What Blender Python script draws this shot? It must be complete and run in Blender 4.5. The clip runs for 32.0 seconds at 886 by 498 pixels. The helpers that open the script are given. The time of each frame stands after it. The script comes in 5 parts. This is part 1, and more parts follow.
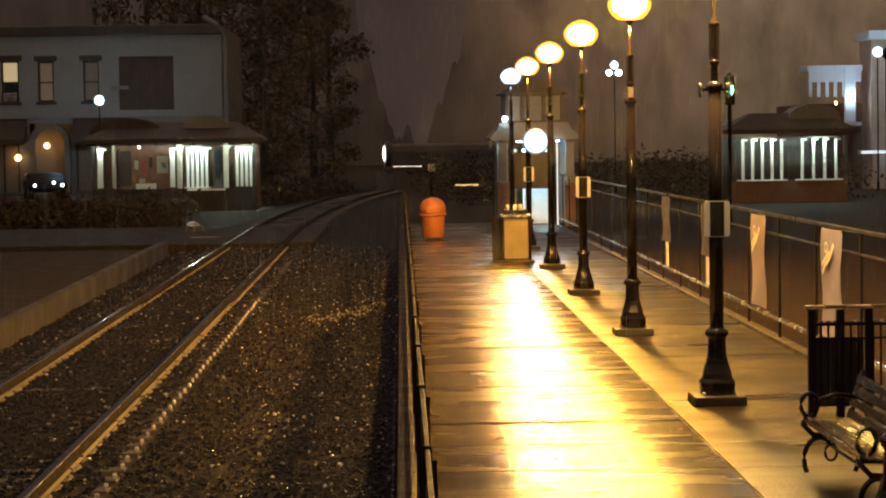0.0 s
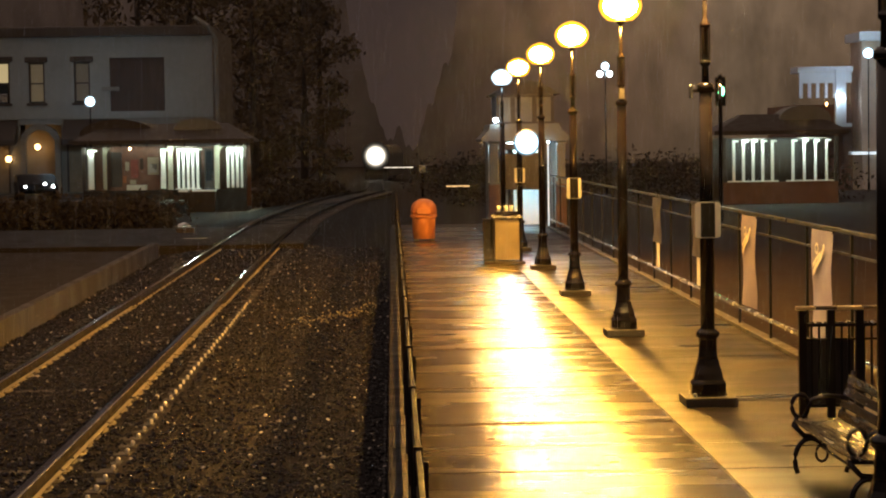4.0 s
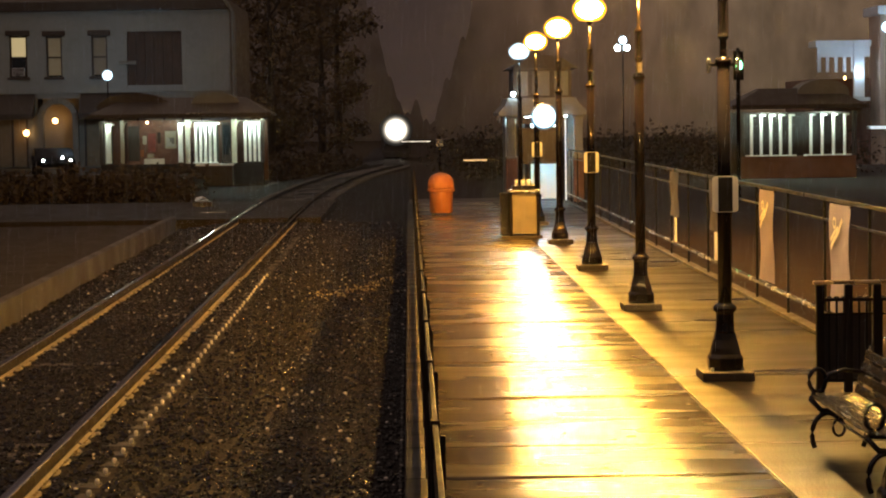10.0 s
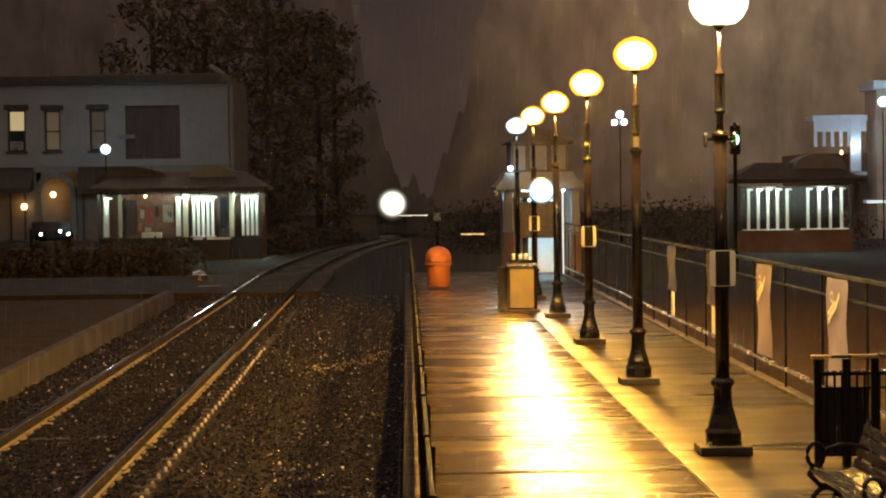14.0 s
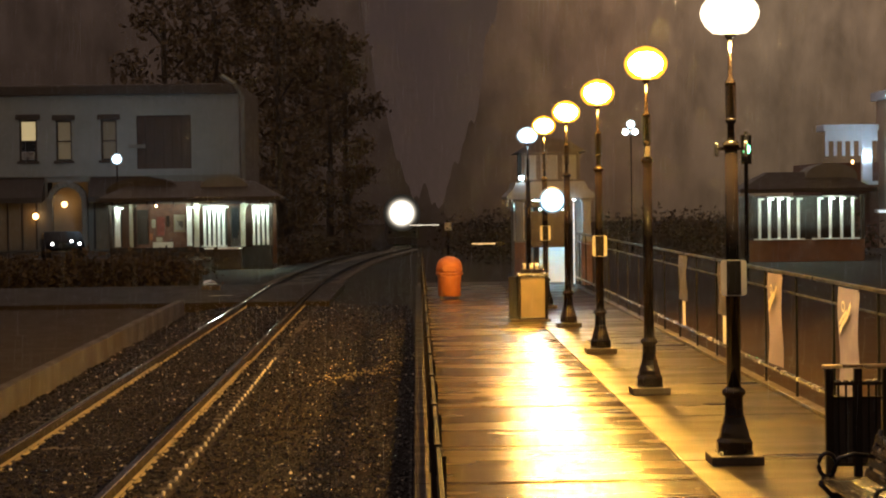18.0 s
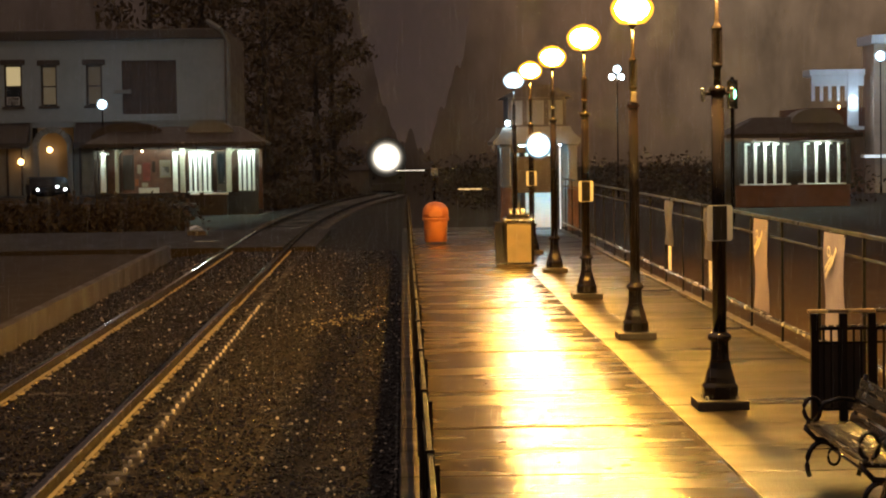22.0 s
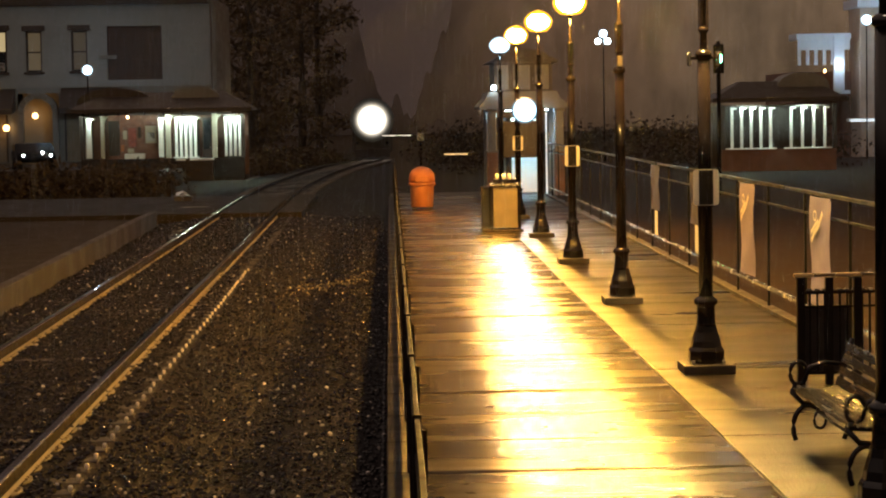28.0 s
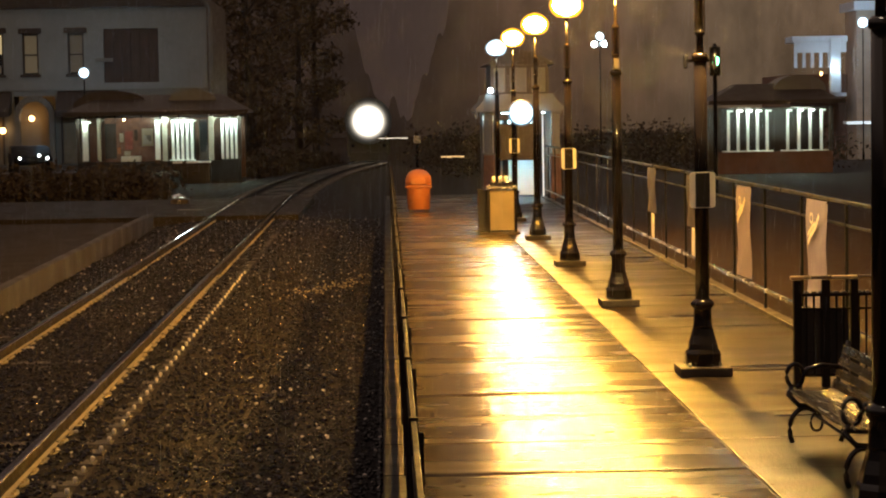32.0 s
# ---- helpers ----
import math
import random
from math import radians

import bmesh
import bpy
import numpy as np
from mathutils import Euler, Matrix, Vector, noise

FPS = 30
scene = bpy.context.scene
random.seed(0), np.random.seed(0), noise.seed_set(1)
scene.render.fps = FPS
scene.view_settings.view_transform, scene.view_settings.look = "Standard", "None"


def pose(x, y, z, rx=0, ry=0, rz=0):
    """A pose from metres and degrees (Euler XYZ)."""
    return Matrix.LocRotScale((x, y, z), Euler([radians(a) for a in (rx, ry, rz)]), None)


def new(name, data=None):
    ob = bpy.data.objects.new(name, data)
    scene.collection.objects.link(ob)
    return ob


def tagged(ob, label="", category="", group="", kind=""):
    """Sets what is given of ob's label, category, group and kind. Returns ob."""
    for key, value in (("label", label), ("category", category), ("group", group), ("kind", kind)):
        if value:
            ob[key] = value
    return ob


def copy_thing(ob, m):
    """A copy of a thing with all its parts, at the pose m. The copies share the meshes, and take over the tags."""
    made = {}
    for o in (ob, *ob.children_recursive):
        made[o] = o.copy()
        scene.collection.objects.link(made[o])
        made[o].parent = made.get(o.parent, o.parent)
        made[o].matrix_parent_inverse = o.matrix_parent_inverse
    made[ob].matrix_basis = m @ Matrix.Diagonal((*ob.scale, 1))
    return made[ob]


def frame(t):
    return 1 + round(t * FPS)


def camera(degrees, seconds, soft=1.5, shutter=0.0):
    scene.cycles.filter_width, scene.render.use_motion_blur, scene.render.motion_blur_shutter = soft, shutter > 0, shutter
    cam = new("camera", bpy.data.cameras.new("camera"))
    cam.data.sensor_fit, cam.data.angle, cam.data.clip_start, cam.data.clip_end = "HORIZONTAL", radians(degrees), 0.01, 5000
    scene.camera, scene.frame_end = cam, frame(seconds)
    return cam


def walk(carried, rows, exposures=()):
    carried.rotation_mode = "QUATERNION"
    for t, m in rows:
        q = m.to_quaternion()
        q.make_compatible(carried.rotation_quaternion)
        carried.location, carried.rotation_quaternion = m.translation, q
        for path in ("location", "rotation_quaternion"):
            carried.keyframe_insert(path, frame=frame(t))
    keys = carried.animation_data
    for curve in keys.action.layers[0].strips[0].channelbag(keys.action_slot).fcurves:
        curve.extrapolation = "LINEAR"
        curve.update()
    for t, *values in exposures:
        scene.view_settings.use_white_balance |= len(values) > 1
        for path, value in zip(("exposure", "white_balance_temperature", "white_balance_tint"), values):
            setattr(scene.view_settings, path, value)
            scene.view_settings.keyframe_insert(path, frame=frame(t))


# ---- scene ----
EYE = (0.0, 0.0, 2.45)
cam = camera(23.285, 32.0, soft=2.0)
walk(cam, [
    (0, pose(*EYE, 87.179, 0.852, -1.140)),
    (0.5, pose(*EYE, 87.139, 0.865, -1.152)),
    (1, pose(*EYE, 86.955, 0.855, -1.207)),
    (1.5, pose(*EYE, 86.849, 0.918, -1.406)),
    (2, pose(*EYE, 86.953, 0.920, -1.498)),
    (2.5, pose(*EYE, 87.162, 0.819, -1.440)),
    (4.5, pose(*EYE, 87.207, 0.891, -1.336)),
    (5, pose(*EYE, 87.019, 0.876, -1.266)),
    (5.5, pose(*EYE, 86.892, 0.813, -1.211)),
    (6, pose(*EYE, 87.018, 0.880, -1.193)),
    (6.5, pose(*EYE, 87.231, 0.842, -1.191)),
    (7, pose(*EYE, 87.445, 0.943, -1.226)),
    (7.5, pose(*EYE, 87.484, 0.882, -1.217)),
    (8, pose(*EYE, 87.325, 0.858, -1.057)),
    (8.5, pose(*EYE, 86.796, 0.893, -1.056)),
    (9, pose(*EYE, 86.131, 0.855, -1.042)),
    (9.5, pose(*EYE, 86.077, 0.862, -0.975)),
    (10, pose(*EYE, 86.523, 0.838, -0.921)),
    (10.5, pose(*EYE, 86.774, 0.751, -0.880)),
    (11, pose(*EYE, 86.920, 0.786, -0.887)),
    (11.5, pose(*EYE, 87.100, 0.837, -0.903)),
    (12, pose(*EYE, 87.302, 0.765, -0.885)),
    (12.5, pose(*EYE, 87.610, 0.786, -0.881)),
    (13, pose(*EYE, 88.356, 0.844, -1.013)),
    (13.5, pose(*EYE, 88.690, 0.776, -1.128)),
    (14, pose(*EYE, 88.490, 0.798, -0.988)),
    (14.5, pose(*EYE, 88.247, 0.788, -0.744)),
    (16.5, pose(*EYE, 89.316, 0.762, -0.669)),
    (17, pose(*EYE, 89.107, 0.769, -0.659)),
    (17.5, pose(*EYE, 88.836, 0.754, -0.670)),
    (18, pose(*EYE, 88.751, 0.822, -0.697)),
    (18.5, pose(*EYE, 88.708, 0.832, -0.762)),
    (19, pose(*EYE, 88.593, 0.815, -0.827)),
    (19.5, pose(*EYE, 88.423, 0.856, -0.857)),
    (20, pose(*EYE, 88.269, 0.858, -0.870)),
    (20.5, pose(*EYE, 88.228, 0.830, -0.897)),
    (21, pose(*EYE, 88.173, 0.849, -0.910)),
    (21.5, pose(*EYE, 88.165, 0.845, -0.974)),
    (21.6, pose(*EYE, 88.080, 0.846, -0.992)),
    (21.7, pose(*EYE, 87.970, 0.847, -1.011)),
    (21.8, pose(*EYE, 87.750, 0.847, -1.029)),
    (21.9, pose(*EYE, 87.520, 0.848, -1.048)),
    (22, pose(*EYE, 87.290, 0.849, -1.066)),
    (22.1, pose(*EYE, 86.943, 0.881, -1.081)),
    (22.2, pose(*EYE, 86.662, 0.913, -1.096)),
    (22.3, pose(*EYE, 86.391, 0.946, -1.111)),
    (22.4, pose(*EYE, 86.059, 0.978, -1.126)),
    (22.5, pose(*EYE, 85.760, 1.010, -1.141)),
    (22.6, pose(*EYE, 85.390, 1.008, -1.180)),
    (22.7, pose(*EYE, 85.060, 1.007, -1.210)),
    (22.8, pose(*EYE, 84.766, 1.005, -1.320)),
    (22.9, pose(*EYE, 84.030, 1.004, -1.330)),
    (23, pose(*EYE, 83.663, 1.002, -1.376)),
    (23.1, pose(*EYE, 83.330, 0.982, -1.370)),
    (23.2, pose(*EYE, 83.200, 0.962, -1.370)),
    (23.3, pose(*EYE, 83.200, 0.941, -1.370)),
    (23.4, pose(*EYE, 83.320, 0.921, -1.370)),
    (23.5, pose(*EYE, 83.571, 0.901, -1.370)),
    (23.6, pose(*EYE, 83.793, 0.905, -1.365)),
    (23.7, pose(*EYE, 84.071, 0.909, -1.360)),
    (23.8, pose(*EYE, 84.403, 0.913, -1.355)),
    (23.9, pose(*EYE, 84.674, 0.917, -1.350)),
    (24, pose(*EYE, 84.990, 0.921, -1.339)),
    (24.1, pose(*EYE, 85.231, 0.919, -1.342)),
    (24.2, pose(*EYE, 85.451, 0.917, -1.346)),
    (24.3, pose(*EYE, 85.668, 0.914, -1.349)),
    (24.4, pose(*EYE, 85.894, 0.912, -1.353)),
    (24.5, pose(*EYE, 86.086, 0.910, -1.356)),
    (25, pose(*EYE, 86.452, 0.940, -1.317)),
    (25.5, pose(*EYE, 86.517, 0.977, -1.323)),
    (27.5, pose(*EYE, 86.420, 0.989, -1.411)),
    (28, pose(*EYE, 86.354, 0.990, -1.434)),
    (28.5, pose(*EYE, 86.264, 1.006, -1.438)),
    (29, pose(*EYE, 86.151, 0.976, -1.474)),
    (29.5, pose(*EYE, 86.240, 1.003, -1.481)),
    (30, pose(*EYE, 86.319, 1.014, -1.503)),
    (30.5, pose(*EYE, 86.391, 1.017, -1.548)),
    (31, pose(*EYE, 86.456, 1.044, -1.597)),
    (31.5, pose(*EYE, 86.399, 0.985, -1.592)),
    (32, pose(*EYE, 86.422, 1.001, -1.525)),
], exposures=[(0.0, 0.52, 6950, 11), (32.0, 0.52, 6950, 11)])

# ---- sky and exposure ----
world = bpy.data.worlds.new("night_sky")
scene.world = world
world.use_nodes = True
wn, wl = world.node_tree.nodes, world.node_tree.links
wbg = wn["Background"]
wtc = wn.new("ShaderNodeTexCoord")
wsep = wn.new("ShaderNodeSeparateXYZ")
wramp, wside, wmix = wn.new("ShaderNodeValToRGB"), wn.new("ShaderNodeMapRange"), wn.new("ShaderNodeMix")
wmix.data_type = "RGBA"
wside.interpolation_type = "SMOOTHSTEP"
wside.inputs["From Min"].default_value, wside.inputs["From Max"].default_value = -0.01, 0.14
wl.new(wtc.outputs["Generated"], wsep.inputs[0])
wl.new(wsep.outputs["Z"], wramp.inputs[0])
wl.new(wsep.outputs["X"], wside.inputs[0])
wl.new(wside.outputs[0], wmix.inputs["Factor"])
wl.new(wramp.outputs[0], wmix.inputs["A"])
wmix.inputs["B"].default_value = (0.088, 0.058, 0.037, 1)
wl.new(wmix.outputs["Result"], wbg.inputs[0])
wramp.color_ramp.elements[0].color = (0.031, 0.0205, 0.0175, 1)
wramp.color_ramp.elements[1].position = 0.16
wramp.color_ramp.elements[1].color = (0.028, 0.0195, 0.0190, 1)
zenith = wramp.color_ramp.elements.new(0.55)
zenith.color = (0.275, 0.205, 0.175, 1)
wbg.inputs[1].default_value = 1.0


# ---- materials ----
def material(name, base, rough=0.5, metal=0.0, vary=0.25, scale=6.0, bump=0.0, bump_scale=60.0, rough_vary=0.12,
             stretch=(1, 1, 1), coat=0.0, per_piece=0.0, local=False, wave=0.0, fine_share=0.4, detail=4):
    """A surface with variation at two scales in colour, gloss and relief."""
    m = bpy.data.materials.new(name)
    m.use_nodes = True
    n, l = m.node_tree.nodes, m.node_tree.links
    b = n["Principled BSDF"]
    if local:
        src = n.new("ShaderNodeTexCoord").outputs["Object"]
    else:
        src = n.new("ShaderNodeNewGeometry").outputs["Position"]
    mp = n.new("ShaderNodeMapping")
    mp.inputs["Scale"].default_value = stretch
    l.new(src, mp.inputs[0])
    big, small = n.new("ShaderNodeTexNoise"), n.new("ShaderNodeTexNoise")
    big.inputs["Scale"].default_value, big.inputs["Detail"].default_value = scale, detail
    small.inputs["Scale"].default_value, small.inputs["Detail"].default_value = scale * 9, 3
    l.new(mp.outputs[0], big.inputs["Vector"])
    l.new(mp.outputs[0], small.inputs["Vector"])
    mix = n.new("ShaderNodeMath")
    mix.operation = "MULTIPLY_ADD"
    mix.inputs[1].default_value = fine_share
    l.new(small.outputs[0], mix.inputs[0])
    half = n.new("ShaderNodeMath")
    half.operation = "MULTIPLY"
    half.inputs[1].default_value = 1 - fine_share
    l.new(big.outputs[0], half.inputs[0])
    l.new(half.outputs[0], mix.inputs[2])
    value = mix.outputs[0]
    if per_piece:
        info = n.new("ShaderNodeObjectInfo")
        add = n.new("ShaderNodeMath")
        add.operation = "MULTIPLY_ADD"
        add.inputs[1].default_value = per_piece
        l.new(info.outputs["Random"], add.inputs[0])
        l.new(value, add.inputs[2])
        value = add.outputs[0]
    ramp = n.new("ShaderNodeValToRGB")
    e = ramp.color_ramp.elements
    e[0].position, e[1].position = 0.3, 0.7 + per_piece
    e[0].color = (*[max(0, c * (1 - vary)) for c in base], 1)
    e[1].color = (*[min(1, c * (1 + vary)) for c in base], 1)
    l.new(value, ramp.inputs[0])
    l.new(ramp.outputs[0], b.inputs["Base Color"])
    rr = n.new("ShaderNodeMapRange")
    rr.inputs["From Min"].default_value, rr.inputs["From Max"].default_value = 0.3, 0.7
    rr.inputs["To Min"].default_value, rr.inputs["To Max"].default_value = max(0.03, rough - rough_vary), min(1, rough + rough_vary)
    l.new(big.outputs[0], rr.inputs[0])
    l.new(rr.outputs[0], b.inputs["Roughness"])
    b.inputs["Metallic"].default_value = metal
    b.inputs["Coat Weight"].default_value = coat
    b.inputs["Coat Roughness"].default_value = 0.12
    if bump:
        fine = n.new("ShaderNodeTexNoise")
        fine.inputs["Scale"].default_value, fine.inputs["Detail"].default_value = bump_scale, 3
        l.new(src, fine.inputs["Vector"])
        bp = n.new("ShaderNodeBump")
        bp.inputs["Strength"].default_value, bp.inputs["Distance"].default_value = bump, 0.02
        l.new(fine.outputs[0], bp.inputs["Height"])
        l.new(bp.outputs[0], b.inputs["Normal"])
        if wave:
            wv = n.new("ShaderNodeBump")
            wv.inputs["Strength"].default_value, wv.inputs["Distance"].default_value = 1.0, wave
            l.new(big.outputs[0], wv.inputs["Height"])
            l.new(wv.outputs[0], bp.inputs["Normal"])
    return m


def glow(name, colour, strength):
    m = bpy.data.materials.new(name)
    m.use_nodes = True
    b = m.node_tree.nodes["Principled BSDF"]
    b.inputs["Base Color"].default_value = (0.8, 0.8, 0.8, 1)
    b.inputs["Emission Color"].default_value = (*colour, 1)
    b.inputs["Emission Strength"].default_value = strength
    return m


def glass(name, colour=(0.02, 0.025, 0.03)):
    m = bpy.data.materials.new(name)
    m.use_nodes = True
    b = m.node_tree.nodes["Principled BSDF"]
    b.inputs["Base Color"].default_value = (*colour, 1)
    b.inputs["Roughness"].default_value = 0.06
    b.inputs["Specular IOR Level"].default_value = 0.6
    return m


SODIUM = glow("sodium_bulb", (1.0, 0.485, 0.075), 2650.0)


def frosted(name, colour, strength, clear):
    """Thin frosted glass that passes part of the bulb; its glow stands for bloom."""
    m = bpy.data.materials.new(name)
    m.use_nodes = True
    n, l = m.node_tree.nodes, m.node_tree.links
    tr, em, mx = n.new("ShaderNodeBsdfTransparent"), n.new("ShaderNodeEmission"), n.new("ShaderNodeMixShader")
    em.inputs[0].default_value, em.inputs[1].default_value = (*colour, 1), strength
    mx.inputs[0].default_value = 1 - clear
    l.new(tr.outputs[0], mx.inputs[1])
    l.new(em.outputs[0], mx.inputs[2])
    l.new(mx.outputs[0], n["Material Output"].inputs[0])
    return m


SHELL = frosted("sodium_shell", (1.0, 0.40, 0.03), 2.0, 0.4)
BLUE_SHELL = frosted("cool_shell", (0.55, 0.78, 1.0), 1.5, 0.4)
FILL_SHELL = frosted("fill_shell", (1.0, 0.84, 0.66), 0.6, 0.4)
PALE_SHELL = frosted("pale_shell", (1.0, 0.84, 0.60), 2.2, 0.4)
COOL = glow("cool_globe", (0.5, 0.78, 1.0), 160.0)
COOL_DIM = glow("cool_globe_far", (0.52, 0.78, 1.0), 45.0)
STREET_BULB = glow("street_bulb", (0.46, 0.74, 1.0), 380.0)
DOWNPIPE_GLOW = glow("downpipe_glow", (0.78, 0.93, 1.0), 0.40)
FILL_BULB = glow("fill_bulb", (1.0, 0.82, 0.62), 60.0)
PALE_BULB = glow("pale_bulb", (1.0, 0.61, 0.185), 3900.0)
CEILING_TUBE = glow("pavilion_tube", (0.45, 0.78, 1.0), 170.0)
BAY_FILL = glow("bay_fill_tube", (0.70, 1.0, 0.92), 200.0)
WARM_LAMP = glow("warm_lamp", (1.0, 0.55, 0.2), 6.5)
WARM_PANE = glow("lit_blind", (1.0, 0.80, 0.42), 0.30)
DIM_PANE = glow("dim_blind", (1.0, 0.76, 0.40), 0.035)
for pane in (WARM_PANE, DIM_PANE):
    pane.node_tree.nodes["Principled BSDF"].inputs["Base Color"].default_value = (0.2, 0.18, 0.14, 1)
DISPLAY_FILL = glow("display_fill", (1.0, 0.55, 0.28), 22.0)
CANOPY_SHINE = glow("canopy_shine", (0.72, 0.88, 1.0), 0.7)
GREEN = glow("green_lens", (0.1, 1.0, 0.45), 14.0)
RED = glow("red_sign", (1.0, 0.08, 0.03), 1.5)
FLOOD = glow("flood_lens", (0.42, 0.74, 1.0), 70.0)
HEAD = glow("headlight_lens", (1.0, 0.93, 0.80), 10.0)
GATE_GLINT = glow("gate_arm_glint", (1.0, 0.9, 0.75), 0.9)
WARM_GLINT = glow("amber_arm_glint", (1.0, 0.62, 0.28), 0.55)


def bloom_falloff(m, cx, cz, radius, strong=10.0, weak=0.05, inner=0.25):
    """Paints lamp bloom into the disc: emission dims from middle to rim."""
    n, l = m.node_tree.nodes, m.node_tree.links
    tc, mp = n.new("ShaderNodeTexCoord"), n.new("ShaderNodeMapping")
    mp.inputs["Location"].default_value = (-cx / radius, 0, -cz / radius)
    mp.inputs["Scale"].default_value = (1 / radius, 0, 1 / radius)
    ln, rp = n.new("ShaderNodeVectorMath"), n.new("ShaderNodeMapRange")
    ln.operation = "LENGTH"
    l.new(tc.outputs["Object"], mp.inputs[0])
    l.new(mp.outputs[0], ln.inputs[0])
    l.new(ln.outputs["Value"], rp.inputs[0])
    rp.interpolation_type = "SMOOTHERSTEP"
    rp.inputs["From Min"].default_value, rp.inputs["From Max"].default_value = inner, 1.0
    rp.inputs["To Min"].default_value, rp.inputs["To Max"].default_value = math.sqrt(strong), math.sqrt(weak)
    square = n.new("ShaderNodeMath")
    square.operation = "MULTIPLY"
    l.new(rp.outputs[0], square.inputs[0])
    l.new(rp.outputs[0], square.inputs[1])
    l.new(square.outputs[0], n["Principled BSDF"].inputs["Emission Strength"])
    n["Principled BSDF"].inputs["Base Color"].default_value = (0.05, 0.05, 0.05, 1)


# Both discs fade outward to imitate the bloom round these lamps.
bloom_falloff(HEAD, 0.0, 2.9, 1.62, 12.0, 0.012, 0.0)
bloom_falloff(FLOOD, 0.0, 0.0, 0.30, 190.0, 0.15, 0.2)


CAR_LAMP = glow("car_lamp", (0.85, 0.93, 1.0), 12.0)

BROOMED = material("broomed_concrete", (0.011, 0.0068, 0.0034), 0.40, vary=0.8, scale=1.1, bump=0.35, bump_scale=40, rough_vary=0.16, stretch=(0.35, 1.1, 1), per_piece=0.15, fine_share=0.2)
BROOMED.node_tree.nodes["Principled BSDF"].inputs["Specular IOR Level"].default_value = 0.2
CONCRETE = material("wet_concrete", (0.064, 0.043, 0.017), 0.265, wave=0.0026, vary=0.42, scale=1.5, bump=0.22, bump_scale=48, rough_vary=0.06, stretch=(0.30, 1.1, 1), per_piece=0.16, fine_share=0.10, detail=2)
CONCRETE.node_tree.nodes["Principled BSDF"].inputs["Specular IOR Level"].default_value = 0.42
EDGE_CONCRETE = material("edge_concrete", (0.010, 0.0075, 0.006), 0.55, vary=0.2, scale=2.0, bump=0.3, bump_scale=50, per_piece=0.1)
EDGE_CONCRETE.node_tree.nodes["Principled BSDF"].inputs["Specular IOR Level"].default_value = 0.12
JOINT = material("joint_filler", (0.055, 0.040, 0.026), 0.7, scale=8)
OLD_CONCRETE = material("old_concrete", (0.034, 0.022, 0.012), 0.55, vary=0.3, scale=1.4, bump=0.4, bump_scale=25)
ROAD_PAINT = material("worn_road_paint", (0.55, 0.52, 0.46), 0.2, vary=0.4, scale=6, bump=0.2)
FAR_KERB = material("damp_kerb_concrete", (0.0155, 0.0100, 0.0062), 0.6, vary=0.35, scale=1.1, bump=0.4, bump_scale=25)
BLACK_IRON = material("black_painted_iron", (0.0075, 0.0056, 0.0048), 0.12, 0.0, vary=0.3, scale=7, coat=0.0, rough_vary=0.05, bump=0.03, bump_scale=40, local=True)
FENCE_IRON = material("black_fence_iron", (0.013, 0.0095, 0.0075), 0.6, 0.0, vary=0.3, scale=6)
TOP_METAL = material("dark_wet_rail", (0.011, 0.0105, 0.0105), 0.38, 0.2, vary=0.7, scale=3)
RAIL_METAL = material("wet_handrail_metal", (0.34, 0.35, 0.36), 0.22, 0.85, vary=0.2, scale=5)
FENCE_IRON.node_tree.nodes["Principled BSDF"].inputs["Specular IOR Level"].default_value = 0.1
BLACK_IRON.node_tree.nodes["Principled BSDF"].inputs["Specular IOR Level"].default_value = 0.42
POST_METAL = material("dull_post_metal", (0.006, 0.005, 0.004), 0.5, 0.0, vary=0.3, scale=6)
POST_METAL.node_tree.nodes["Principled BSDF"].inputs["Specular IOR Level"].default_value = 0.15
TOP_METAL.node_tree.nodes["Principled BSDF"].inputs["Specular IOR Level"].default_value = 0.25
GREY_BANNER = material("grey_banner", (0.055, 0.052, 0.070), 0.5, vary=0.15, scale=3)
STEEL = material("rail_steel", (0.82, 0.80, 0.77), 0.06, 1.0, vary=0.2, scale=4, rough_vary=0.02, stretch=(1, 0.15, 1))
RUST = material("rusty_rail_side", (0.013, 0.008, 0.005), 0.6, 0.0, vary=0.4, scale=9, bump=0.3)
RUST.node_tree.nodes["Principled BSDF"].inputs["Specular IOR Level"].default_value = 0.08
BLACK_BED = material("black_trackbed", (0.017, 0.012, 0.008), 0.8, vary=0.5, scale=2, bump=0.4, bump_scale=12)
DARKENED_GROUND = material("darkened_ground", (0.034, 0.022, 0.0145), 0.85, vary=0.5, scale=2, bump=0.4, bump_scale=12)
DARKENED_GROUND.node_tree.nodes["Principled BSDF"].inputs["Specular IOR Level"].default_value = 0.08
PALE_GRAVEL = material("pale_gravel", (0.42, 0.34, 0.22), 0.35, vary=0.5, scale=9)
TIE_WOOD = material("creosoted_wood", (0.036, 0.026, 0.022), 0.6, vary=0.4, scale=5, bump=0.5, bump_scale=30, stretch=(0.3, 2, 1))
STONE = material("ballast_stone", (0.095, 0.070, 0.052), 0.24, vary=0.6, scale=14, bump=0.4, bump_scale=60, rough_vary=0.16)


